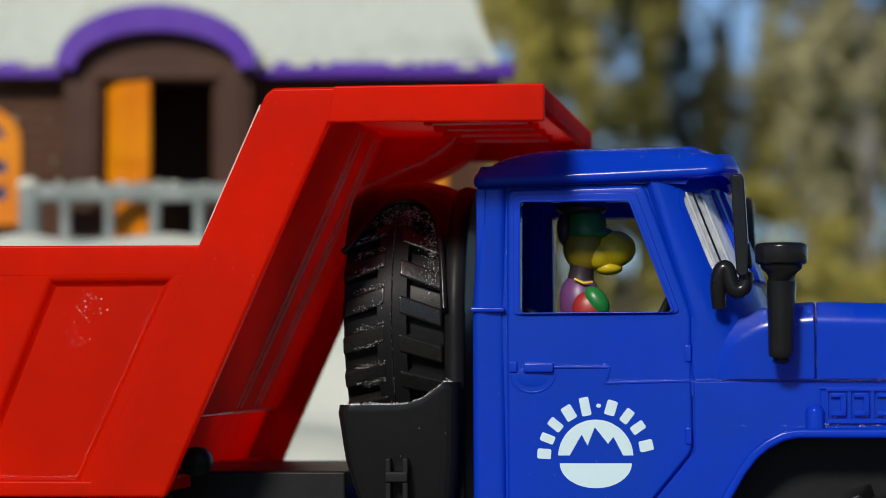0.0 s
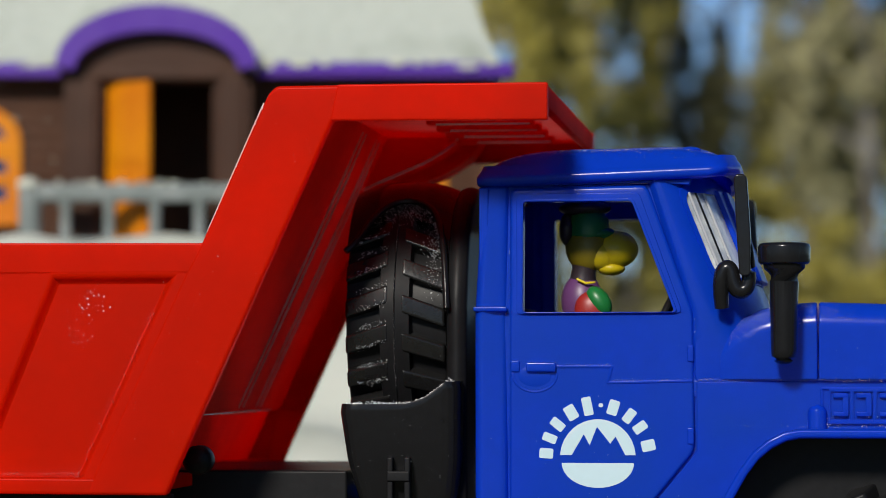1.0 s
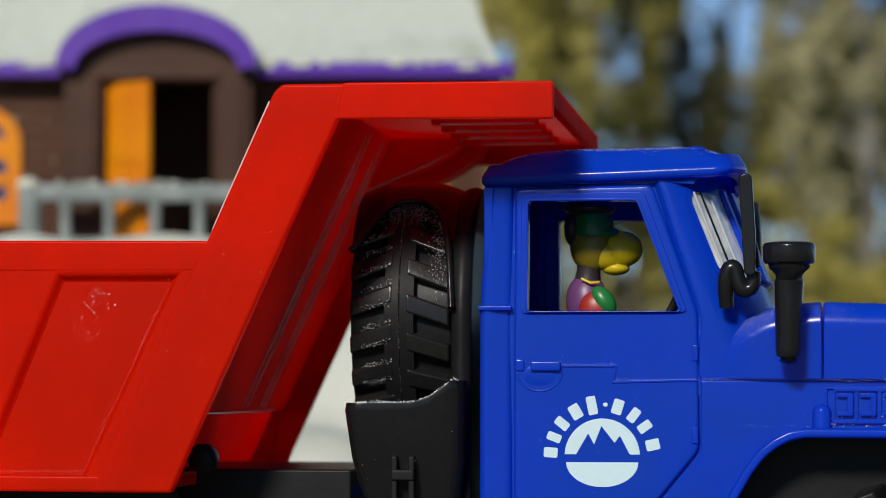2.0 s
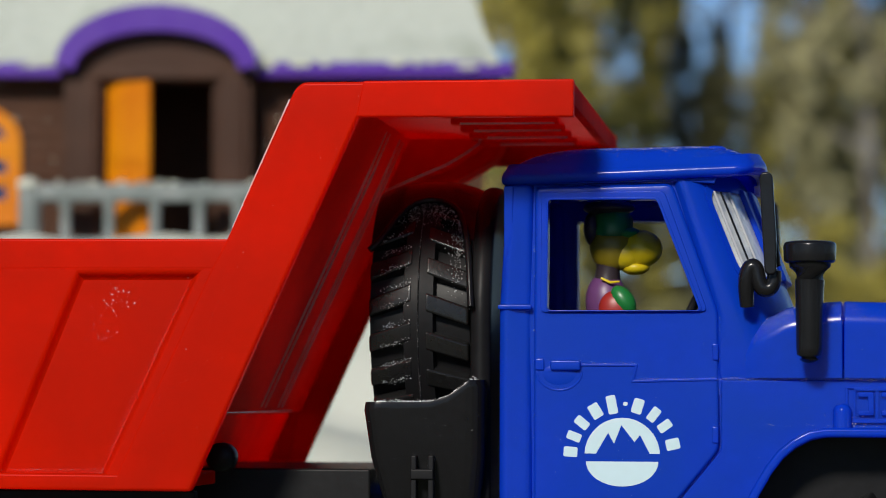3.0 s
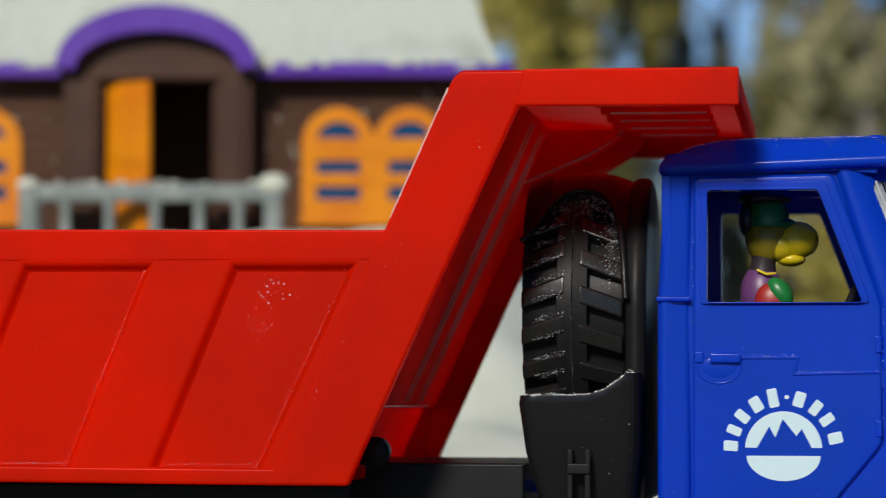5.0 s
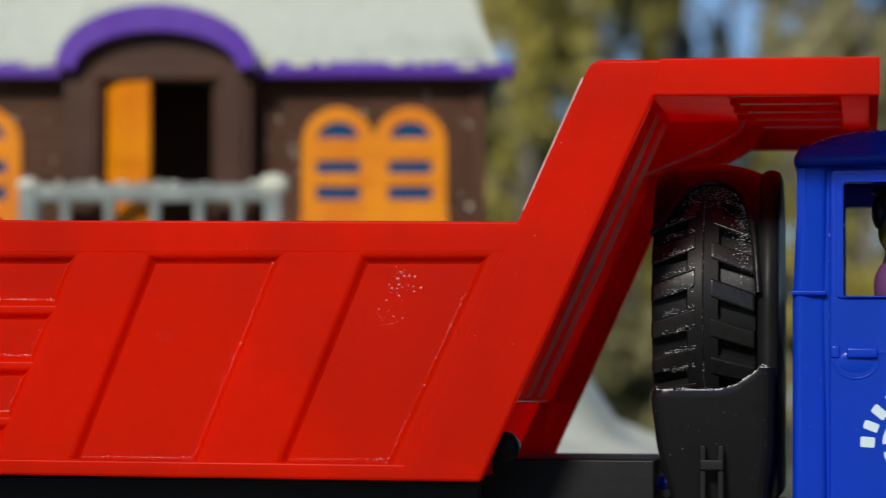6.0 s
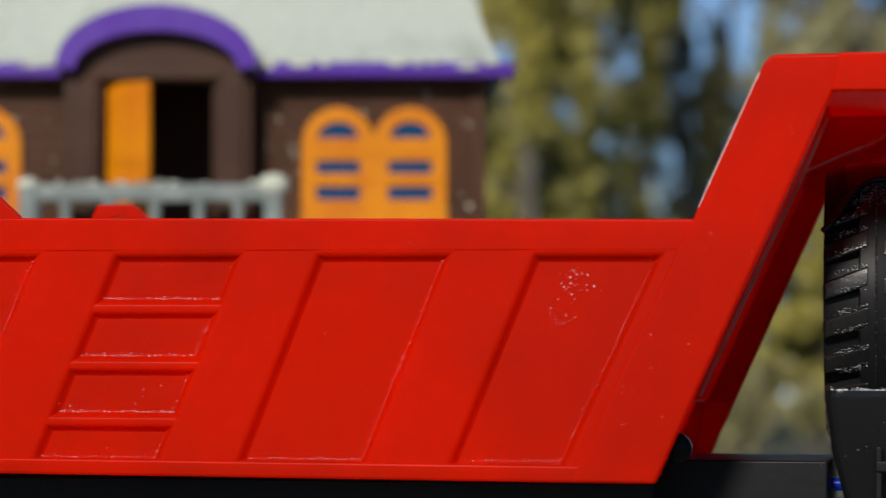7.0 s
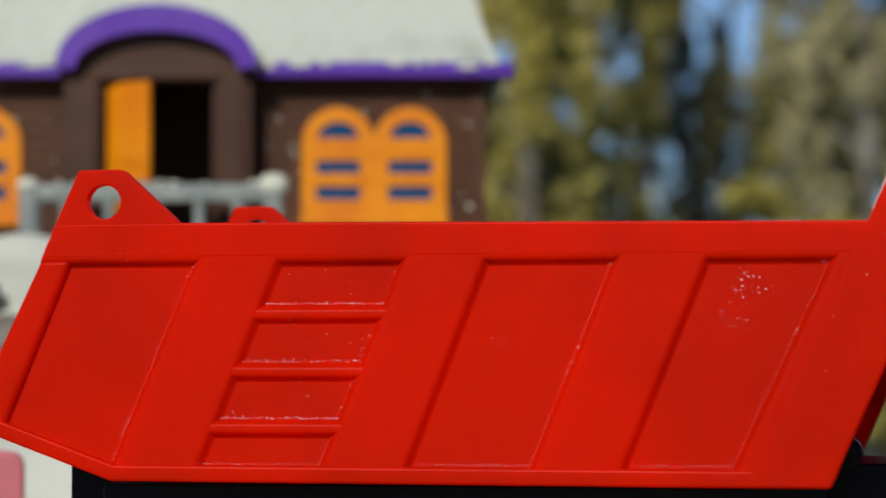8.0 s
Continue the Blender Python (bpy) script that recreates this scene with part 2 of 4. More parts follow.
    bmesh.ops.remove_doubles(t, verts=t.verts, dist=1e-4)
    bmesh.ops.recalc_face_normals(t, faces=t.faces)
    return absorb(bm, t, mat)


def ball(bm, centre, radii, mat=0, u=20, v=14, turn=None):
    t = bmesh.new()
    bmesh.ops.create_uvsphere(t, u_segments=u, v_segments=v, radius=1)
    for w in t.verts:
        p = Vector((w.co.x * radii[0], w.co.y * radii[1], w.co.z * radii[2]))
        if turn:
            p = turn @ p
        w.co = p + Vector(centre)
    return absorb(bm, t, mat)


# ---- toy dump truck: x forward, y to its far side, z up, origin at the corner of the tub's near rail ----
W = 235.0            # tub width
CAB0, CAB1 = 41.5, 193.5
truck = tagged(new("toy_dump_truck"), "toy dump truck with red tub and blue cab dusted with snow", "toy truck")


def bar_x(z):
    """Front edge of the sloping front bar."""
    return 48.0 + (z - 44.3) * 0.451


FLANK = ((-2.3, 3.7), (-1.7, 3.42), (-1.0, 2.9), (-0.4, 2.0), (0.1, 1.15), (0.7, 0.5), (1.4, 0.2), (2.2, 0.1))


def ridge(bm, a, b, y, low=0.0):
    """A moulded ridge with softly rounded flanks between the long edges a and b, each two points in x, z; low sinks its crown."""
    t = bmesh.new()
    rows = []
    for k in range(2):
        p, q = Vector(a[k]), Vector(b[k])
        u = (q - p).normalized()
        wide = (q - p).length / 2
        left = [(p + u * min(f, wide), d) for f, d in FLANK]
        right = [(q - u * min(f, wide), d) for f, d in FLANK]
        rows.append([t.verts.new((v.x, y(max(d, low + 0.1)), v.y)) for v, d in left + right[::-1]])
    for i in range(len(rows[0]) - 1):
        t.faces.new((rows[0][i], rows[0][i + 1], rows[1][i + 1], rows[1][i]))
    bmesh.ops.remove_doubles(t, verts=t.verts, dist=0.001)
    bmesh.ops.recalc_face_normals(t, faces=t.faces)
    out = sum((f.normal * f.calc_area() for f in t.faces), Vector())
    if out.y * (y(1) - y(0)) > 0:
        bmesh.ops.reverse_faces(t, faces=t.faces)
    back = bmesh.ops.extrude_face_region(t, geom=t.faces[:])
    for v in back["geom"]:
        if isinstance(v, bmesh.types.BMVert):
            v.co.y = y(5.2)
    bmesh.ops.recalc_face_normals(t, faces=t.faces)
    return absorb(bm, t)


def tub_side(parent, y_out, sgn):
    """One side wall of the tub: y_out is its outer face, sgn points inward."""
    y = lambda d: y_out + sgn * d
    bm = bmesh.new()
    prism(bm, [(bar_x(-89) - 6, -89), (-266, -88), (-317, -70.5), (-285, 0.0), (-2, 0.0)], y(3.5), y(6.9), 0.3)
    wall = part("side_wall", bm, RED, parent, "glossy red plastic side wall of the tub")
    sub = lambda name, pts, d0, d1, b: part(name, prism(bmesh.new(), pts, y(d0), y(d1), b, seg=4), RED, wall)
    rail = prism(bmesh.new(), [(-292.4, -11.0), (2, -11.0), (2, 0.0), (-243, 1.2), (-287.6, 1.0)], y(0.0), y(5.5), 0.8, seg=4)
    part("top_rail", ridge(rail, ((-293.6, -13.0), (2, -13.0)), ((-290, -4), (2, -4)), y), RED, wall)
    # the sloping bar with the canopy flange in one plate
    sub("front_bar", [(-13.0, -91.7), (bar_x(-80), -80), (bar_x(0), 0), (48.0, 44.3), (126, 43.8), (126, 57.0), (27.5, 57.0), (24.5, 54.5), (0, 0.3), (-6.5, -12), (-40.5, -85.6), (-43, -91.7)], -0.5, 6.0, 1.3)
    part("bar_flank", ridge(bmesh.new(), ((-10.2, -10), (-45.6, -86.6)), ((4, -10), (-31, -86.6)), y), RED, wall)
    sub("canopy_flange", [(49.8, 57.2), (126.2, 57.2), (126.2, 43.6), (47.2, 44.1)], -0.95, 3.0, 0.7)
    sub("bottom_flange", [(-14, -91.7), (-267, -90.4), (-321.5, -70.3), (-319, -65.0), (-266, -84.6), (-14, -85.6)], -0.4, 6.0, 1.1)
    for xa, xb, la, lb in ((-84.6, -55.6, -115.2, -85.8), (-159.8, -132.9, -190.2, -161.8), (-234.2, -206.8, -265.8, -236.8)):
        part("stiffener", ridge(bmesh.new(), ((xa - 0.6, -10), (la - 0.8, -86.6)), ((xb + 1.6, -10), (lb + 0.8, -86.6)), y), RED, wall)
    sub("rear_post", [(-282.0, -11.5), (-293.2, -11.5), (-320.5, -69), (-307, -72)], 0.1, 4.8, 2.2)
    for z in (-30.9, -51.2, -71.2):
        k = (z + 12) * 0.408
        part("rung", ridge(bmesh.new(), ((-210.4 + k, z - 2.4), (-157.0 + k, z - 2.4)), ((-208.4 + k, z + 1.7), (-155.0 + k, z + 1.7)), y, 0.25), RED, wall)
    # pale tube for wear and painted glint on the bar's rear edge
    part("worn_edge", tube(bmesh.new(), [(1.6, y(0.6), 4), (8, y(0.4), 18.2), (22.6, y(0.4), 50.8)], [0.12, 0.3, 0.3], 8), RED_WORN_GLINT, wall, "pale edge with wear and painted glint")
    # lug with its hole
    bm = bmesh.new()
    lug = rounded([(-279.2, 20.4), (-263, 20.4), (-242.0, 1.2), (-243, -4), (-290, -4), (-289.3, -2.0)], 1.6)
    hole = [(-269.9 + 6.1 * math.cos(a), 8.9 + 6.1 * math.sin(a)) for a in [k * math.pi / 14 for k in range(28)]]
    ring(bm, lug, hole, y(0.05), y(5.4), (-269.9, 8.9), 0.5)
    part("lug", bm, RED, wall)
    return wall


tub = part("tub_floor", prism(bmesh.new(), [(-16, -90.5), (-266, -89.6), (-317, -71), (-316, -67), (-266, -84.5), (-16, -85.5)], 5, W - 5, 0.5), RED, truck, "red plastic floor of the tub")
tub_side(truck, 0.0, 1)
tub_side(truck, W, -1)

# sloping front wall with ribs down its face, curved gussets under the canopy at the far side
bm = bmesh.new()
prism(bm, [(bar_x(-88) - 16, -88), (bar_x(53) - 16, 53), (bar_x(53) - 20, 54), (bar_x(-88) - 20, -88)], 5, W - 5, 0.3)
front_wall = part("front_wall", bm, RED_INNER, truck, "glossy red plastic front wall of the tub")
face = [(bar_x(z) - 10.5, z) for z in (-64, 53)]
part("raised_panel", prism(bmesh.new(), [(face[0][0] - 2, -64.0), (face[0][0], -62.5), face[1], (face[1][0] - 7, 53), (face[0][0] - 7, -64)], 24, W - 6, 0.5), RED_INNER, front_wall)
# ribs in near-white, their edge glints put into the colour
for yc, h in ((132, 1.5), (171, 1.5)):
    for w0 in (-5.5, 4.0):
        part("rib", tube(bmesh.new(), [(face[0][0] + 0.2, yc + w0, -61.5), (bar_x(30) - 10.2, yc + w0, 30), (bar_x(50) - 10.4, yc + w0, 50)], [0.55, 0.6, 0.2], 10), RED_WORN_GLINT, front_wall)
# bright edge lines of the panel, highlight put in as pale tubes
part("worn_edge", tube(bmesh.new(), [(face[0][0], 24.2, -62), (bar_x(10) - 10.5, 24.2, 10), (bar_x(36) - 10.5, 24.2, 36)], [0.55, 0.5, 0.1], 8), RED_WORN_GLINT, front_wall, "pale edge with wear and painted glint")
part("worn_edge", tube(bmesh.new(), [(face[0][0] - 0.4, 26, -63.4), (face[0][0] - 0.4, 205, -63.4)], 0.22, 8), RED_WORN_GLINT, front_wall, "pale edge with wear and painted glint")
SWEEP = [(27, 28.5), (37, 33), (47, 37.2), (57, 41.4), (65, 46), (70.5, 50), (73, 54)]
part("gusset", prism(bmesh.new(), SWEEP + [(40, 54)], 188, W - 6, 0.5), RED_INNER, front_wall)
part("gusset", prism(bmesh.new(), [(x + 5, z - 4.5) for x, z in SWEEP] + [(80, 54), (40, 54), (24, 27)], 206, W - 6, 0.5), RED_INNER, front_wall)
# bead added to carry the painted glint along the gusset's edge
part("edge_bead", tube(bmesh.new(), [(x, 187.8, z) for x, z in SWEEP], 0.45), RED_WORN_GLINT, front_wall)
bm = bmesh.new()
prism(bm, [(bar_x(52) - 20, 52.5), (bar_x(52) - 20, 56.2), (125.5, 56.2), (125.5, 52.5)], 4, W - 4, 0.4)
canopy = part("canopy", bm, RED, truck, "red canopy plate over the cab")
# canopy ribs, each with a pale bead added as its white glint
for yc in (62, 94, 126, 158, 190):
    part("rib", box(bmesh.new(), 70, 112, yc, yc + 9, 50.0, 53.5, 0.6), RED_INNER, canopy)
    part("edge_bead", tube(bmesh.new(), [(72 + (yc - 62) * 0.06, yc + 0.2, 50.2), (111, yc + 0.2, 50.2)], 0.4, 8), RED_WORN_GLINT, canopy)
part("front_lip", box(bmesh.new(), 122.5, 126, 5, W - 5, 48.5, 56.6, 0.6), RED_INNER, canopy)
for yy in (4.5, W - 7.5):
    part("rim_web", prism(bmesh.new(), [(bar_x(-64) - 19, -64), (bar_x(-64) - 1.2, -64), (47.2, 45), (124, 45), (124, 53.5), (bar_x(53) - 19, 53.5)], yy, yy + 3, 0.4), RED_INNER, canopy)

# chassis
chassis = part("chassis", box(bmesh.new(), -300, 44, 60, 172, -102, -84.5, 1.0), BLACK, truck, "black plastic chassis frame")
for yy in (78, 150):
    part("rail", box(bmesh.new(), -290, 300, yy - 6, yy + 6, -126, -101, 0.8), BLACK, chassis)
part("pin", lathe(bmesh.new(), [(-3, 0), (-3, 3.5), (-1, 5.5), (6, 5.5), (7, 4.5), (7, 0)], (-9, 36, -80), "y", 24), BLACK, chassis)
part("rod", tube(bmesh.new(), [(30, 96, -94), (70, 96, -94)], 2.4), BLUE, chassis, "thin blue rod")

for y0 in (22, 207):
    part("side_skirt", box(bmesh.new(), -276, -16, y0, y0 + 6, -122, -92.2, 0.6), BLACK, chassis)

# spare wheel in its upright carrier
def tyre_mesh(bm, c, R, w, axis, lugs=18, mat=0, block=None):
    prof = [(-w * 0.42, R * 0.58), (-w * 0.5, R * 0.72), (-w * 0.5, R * 0.88), (-w * 0.46, R * 0.885), (-w * 0.3, R * 0.885), (0, R * 0.89),
            (w * 0.3, R * 0.885), (w * 0.46, R * 0.885), (w * 0.5, R * 0.88), (w * 0.5, R * 0.72), (w * 0.42, R * 0.58)]
    lathe(bm, prof, c, axis, 64, mat)
    for k in range(lugs * 2):
        side = -1 if k % 2 else 1
        ang = 2 * math.pi * (k / 2 + (0.25 if k % 2 else 0)) / lugs
        t = bmesh.new()
        bmesh.ops.create_cube(t, size=1)
        for v in t.verts:
            a, h, s = v.co.x, v.co.z + 0.5, v.co.y
            along = side * (0.285 + a * 0.43) * w
            turn = ang + (s * (0.58 if h < 0.5 else 0.50) * 2 * math.pi / lugs) - (0.5 - abs(along) / w) * 0.26
            r = R * (0.87 + 0.13 * h) - (R * 0.045 if abs(along) > w * 0.4 else 0)
            ca, sa = math.cos(turn) * r, math.sin(turn) * r
            v.co = Vector(c) + Vector({"x": (along, ca, sa), "y": (ca, along, sa)}[axis])
        bmesh.ops.recalc_face_normals(t, faces=t.faces)
        soften(t, 1.1, 2)
        if block:
            block(t)
        else:
            absorb(bm, t, mat)


SP = (61.3, 117.0, -26.5)
spare = part("spare_wheel", lathe(bmesh.new(), [(-14, 0), (-14, 26), (-11, 31), (11, 31), (14, 26), (14, 0)], SP, "x", 40), BLACK, truck, "black plastic spare wheel in an upright carrier")
bm = bmesh.new()
blocks = []
tyre_mesh(bm, SP, 52.5, 38.6, "x", 22, block=blocks.append)
lathe(bm, [(-6.4, 47), (-5.6, 51.4), (-0.3, 52.1), (0.0, 52.7), (0.3, 52.1), (5.6, 51.4), (6.4, 47)], SP, "x", 64)
spare_tyre = part("spare_tyre", bm, BLACK, truck, "black glossy plastic spare tyre dusted with snow")
for t in blocks:
    part("tread_block", t, RUBBER, spare_tyre)
# carrier: back plate with a rounded top, hoop over the tyre and cup below
bm = bmesh.new()


def yz_plate(bm, pts, x0, x1, b=0.6):
    t = bmesh.new()
    f = t.faces.new([t.verts.new((x0, yy, z)) for yy, z in pts])
    r = bmesh.ops.extrude_face_region(t, geom=[f])
    for v in r["geom"]:
        if isinstance(v, bmesh.types.BMVert):
            v.co.x = x1
    bmesh.ops.recalc_face_normals(t, faces=t.faces)
    soften(t, b)
    return absorb(bm, t)


def hoop(r, zb):
    a = [(117 + r * math.cos(k), -27 + r * math.sin(k)) for k in [math.pi * j / 20 for j in range(21)]]
    return [(117 + r, zb)] + a + [(117 - r, zb)]


yz_plate(bm, hoop(53.6, -100), 81.4, 89.5, 3.2)
part("back_plate", bm, BLACK, spare)
# hood over the top of the tyre, cut out in an arch
t = bmesh.new()
ARCH = [(42.0, 150), (46.0, 146), (52.0, 133), (58.0, 125), (66.0, 123), (73.0, 127), (77.0, 134), (80.0, 148), (82.0, 176)]
grid = []
for i in range(len(ARCH) * 3 - 2):
    k = min(len(ARCH) - 2, i // 3)
    f = i / 3 - k
    x = ARCH[k][0] + (ARCH[k + 1][0] - ARCH[k][0]) * f
    end = ARCH[k][1] + (ARCH[k + 1][1] - ARCH[k][1]) * f
    rr = 55.4 - 4.0 * abs((x - 62) / 20) ** 2.4
    grid.append([t.verts.new((x, SP[1] + rr * math.cos(a), SP[2] + rr * math.sin(a))) for a in [math.radians(45 + (end - 45) * j / 16) for j in range(17)]])
for a, c in zip(grid, grid[1:]):
    for k in range(16):
        t.faces.new((a[k], a[k + 1], c[k + 1], c[k]))
bmesh.ops.recalc_face_normals(t, faces=t.faces)
bmesh.ops.solidify(t, geom=t.faces[:], thickness=1.0)
part("hood", absorb(bmesh.new(), t), BLACK_GLOSS, spare)
edge = [(x, SP[1] + 55.6 * math.cos(math.radians(e)), SP[2] + (55.6 - 4.0 * abs((x - 62) / 20) ** 2.4) * math.sin(math.radians(e))) for x, e in ARCH]
part("hood_bead", tube(bmesh.new(), *smooth_path(edge, [1.3] * len(edge)), 10), BLACK_GLOSS, spare)
# cup: tapered box open at the top
bm = bmesh.new()
t = bmesh.new()
def dense(o):
    return [tuple(Vector(a).lerp(Vector(c), k / 5)) for a, c in zip(o, o[1:] + o[:1]) for k in range(5)]


loops = []
for z, x0, x1, y0 in ((-59.0, 43.4, 88.0, 45.0), (-62.0, 43.0, 88.6, 44.4), (-80, 45.4, 88.2, 47.0), (-100, 50.5, 86.0, 52.0)):
    o = rounded([(x0, y0), (x1, y0 + 4), (x1, 234 - y0 - 4), (x0, 234 - y0)], 7, 5)
    o = dense(o)
    loops.append([t.verts.new((p[0], p[1], z + (8.5 * min(1, max(0, (p[0] - 66) / 17)) ** 2 if z > -63 else 0))) for p in o])
inn = rounded([(45.6, 48.2), (85.5, 51.2), (85.5, 183), (45.6, 186)], 5, 5)
inn = dense(inn)
loops.insert(0, [t.verts.new((p[0], p[1], -59.2 + 8.5 * min(1, max(0, (p[0] - 66) / 17)) ** 2)) for p in inn])
loops.insert(0, [t.verts.new((p[0], p[1], -64.5)) for p in inn])
for a, c in zip(loops, loops[1:]):
    n = len(a)
    for k in range(n):
        t.faces.new((a[k], a[(k + 1) % n], c[(k + 1) % n], c[k]))
t.faces.new(loops[0])
t.faces.new(loops[-1][::-1])
bmesh.ops.recalc_face_normals(t, faces=t.faces)
absorb(bm, t)
cup = part("carrier_cup", bm, BLACK_GLOSS, truck, "black plastic cup that holds the spare wheel")
bm = bmesh.new()
for xx in (61.5, 68.0):
    box(bm, xx, xx + 2.2, 44.5, 50, -100, -79, 0.5)
box(bm, 61.5, 70.2, 43.6, 50, -88, -84, 0.6)
part("latch", bm, BLACK, cup)

# ---- cab ----
def lean(z):
    """How far the cab's sides lean inwards above the belt."""
    return max(0.0, (z + 25) * 0.07)


def lean_all(bm, mid=117.5):
    for v in bm.verts:
        v.co.y += lean(v.co.z) * (1 if v.co.y < mid else -1)
    return bm


WINDOW = rounded([(113.2, 16.6), (153.6, 16.6), (169.6, -24.7), (113.2, -24.7)], 1.4, 3)
cab = part("cab_back", yz_plate(bmesh.new(), [(CAB0 + 2, -104), (CAB0 + 2, 22), (CAB1 - 2, 22), (CAB1 - 2, -104), (CAB1 - 30, -104), (CAB1 - 30, -28), (CAB1 - 34, 8), (CAB0 + 34, 8), (CAB0 + 30, -28), (CAB0 + 30, -104)], 96.5, 100, 0.6), BLUE, truck, "glossy blue plastic back wall of the cab")


def cab_side(y_out, sgn):
    y = lambda d: y_out + sgn * d
    # shell around the door
    bm = bmesh.new()
    prism(bm, [(95.0, -104), (95.0, -24.5), (97.5, 24.5), (107.5, 24.5), (107.5, -104)], y(-0.2), y(8.5), 3.4, seg=7)
    prism(bm, [(106, 22.4), (106, 25), (176, 25), (175.0, 22.6), (160, 23.4)], y(0.1), y(4.5), 0.4)
    prism(bm, [(160.2, 24), (168.4, 24), (184.4, -30), (187, -49.7), (177.4, -49.7), (177.0, -25)], y(0.9), y(5.5), 0.6, seg=3)
    ring(bm, [(97, -104), (98.5, 23), (166, 23), (183, -30), (186, -60), (178, -78), (163, -97), (163, -104)], [(112.4, 17.4), (154.2, 17.4), (170.6, -25.5), (112.4, -25.5)], y(2.4), y(4.6), (138, -8), 0.2)
    box(bm, 176, 312, min(y(0.9), y(3)), max(y(0.9), y(3)), -56, -46, 0.2)
    lean_all(bm)
    side = part("cab_side", bm, BLUE, truck)
    bm = bmesh.new()
    box(bm, 94.6, 107.2, y(-0.9), y(1.5), -24.4, -22.6, 0.5)
    part("belt_ridge", bm, BLUE, side)
    # door
    outer = rounded([(108.1, 21.6), (159.3, 22.7), (176.4, -25.0), (176.8, -76.0), (160.0, -96.5), (160.0, -104), (108.1, -104)], 2.8, 4)
    bm = bmesh.new()
    ring(bm, outer, WINDOW, y(-0.15), y(3.4), (138, -8), 1.25)
    lean_all(bm)
    door = part("door", bm, BLUE, truck, "blue cab door with a pale round emblem")
    bm = bmesh.new()
    trim = rounded([(110.6, 19.4), (156.4, 19.9), (172.6, -25.2), (110.6, -25.6)], 2.4, 4)
    ring(bm, trim, WINDOW, y(-1.1), y(2.0), (138, -8), 1.1)
    inner = rounded([(112.6, 17.4), (154.4, 17.6), (170.9, -25.0), (112.6, -25.2)], 2.0, 4)
    ring(bm, inner, WINDOW, y(-1.9), y(6.5), (138, -8), 0.7)
    lean_all(bm)
    part("window_trim", bm, BLUE, door)
    bm = bmesh.new()
    for ln in ([(125.4, -45.0), (146.5, -45.0)], [(146.4, -44.6), (144.7, -51.4)], [(144.4, -51.0), (176.2, -50.2)]):
        strip(bm, ln, 1.1, y(-0.6), y(1), 0.3)
    part("crease", bm, BLUE, door)
    part("handle", box(bmesh.new(), 114.3, 125.6, y(-2.4), y(0.6), -47.0, -43.2, 0.8), BLUE, door)
    part("handle_stop", box(bmesh.new(), 108.6, 112.0, y(-1.0), y(0.6), -47.0, -42.6, 0.6), BLUE, door)
    bm = bmesh.new()
    arc = [(117.6 + 8.4 * math.cos(a), -47.4 + 7.0 * math.sin(a)) for a in [math.pi + math.pi * k / 16 for k in range(17)]]
    strip(bm, arc, 0.9, y(-0.5), y(1), 0.3)
    ball(bm, (117.6, y(0.3), -48.5), (7.2, 0.9, 4.6))
    part("handle_cup", bm, BLUE, door)
    for zz in (-40.0, -70.5):
        part("hinge", box(bmesh.new(), 174.2, 176.6, y(-1.0), y(0.8), zz - 3.2, zz + 3.0, 0.5), BLUE, door)
    return door


door = cab_side(CAB0, 1)
cab_side(CAB1, -1)

# emblem on the near door: disc with peaks cut out, lower segment, and an arc of plain bars
EM = (141.0, -78.5)


def flat(bm, pts, y, thick=0.25):
    return prism(bm, pts, y - thick, y + 0.2, 0)


bm = bmesh.new()
R = 14.0
arc = [(EM[0] + R * math.cos(a), EM[1] + R * math.sin(a)) for a in [math.radians(3 + 174 * k / 28) for k in range(29)]]
peaks = [(-9.7, 0.7), (-5.2, 8.4), (-3.0, 4.4), (-0.3, 11.2), (4.6, 5.0), (6.6, 7.6), (10.2, 0.7)]
left = [(EM[0] - 0.3, EM[1] + R)] + [p for p in arc if p[0] <= EM[0] - 0.3]
right = [p for p in arc if p[0] > EM[0] - 0.3] + [(EM[0] - 0.3, EM[1] + R)]
flat(bm, right + [(EM[0] + x, EM[1] + z) for x, z in ((-0.3, 11.2), (4.6, 5.0), (6.6, 7.6), (10.2, 0.7))], CAB0 - 0.15)
flat(bm, left + [(EM[0] + x, EM[1] + z) for x, z in ((-9.7, 0.7), (-5.2, 8.4), (-3.0, 4.4), (-0.3, 11.2))], CAB0 - 0.15)
flat(bm, [(EM[0] + 13.4 * math.cos(a), EM[1] - 2.2 + 9.2 * math.sin(a)) for a in [math.radians(180 + 180 * k / 24) for k in range(25)]], CAB0 - 0.15)
emblem = part("emblem", bm, DECAL, truck, "pale round mountain emblem")
for a0, wd, hg in ((176, 4.0, 4.6), (158.5, 3.4, 4.8), (141, 3.6, 5.0), (121, 4.4, 5.0), (101.5, 3.8, 6.2), (86.5, 1.8, 1.3), (72.5, 4.2, 5.0), (52.5, 3.6, 5.0), (35, 3.6, 4.8), (13, 4.4, 4.6)):
    a = math.radians(a0)
    o, n = Vector((math.cos(a), math.sin(a))), Vector((-math.sin(a), math.cos(a)))
    c = Vector(EM) + o * 19.2
    bm = bmesh.new()
    q = [(-wd / 2, -hg / 2), (wd / 2, -hg / 2), (wd / 2, hg / 2), (-wd / 2, hg / 2)]
    flat(bm, rounded([tuple(c + n * u * 0.94 + o * v * 1.12) for u, v in q], 0.7, 3), CAB0 - 0.15)
    part("bar", bm, DECAL, emblem)

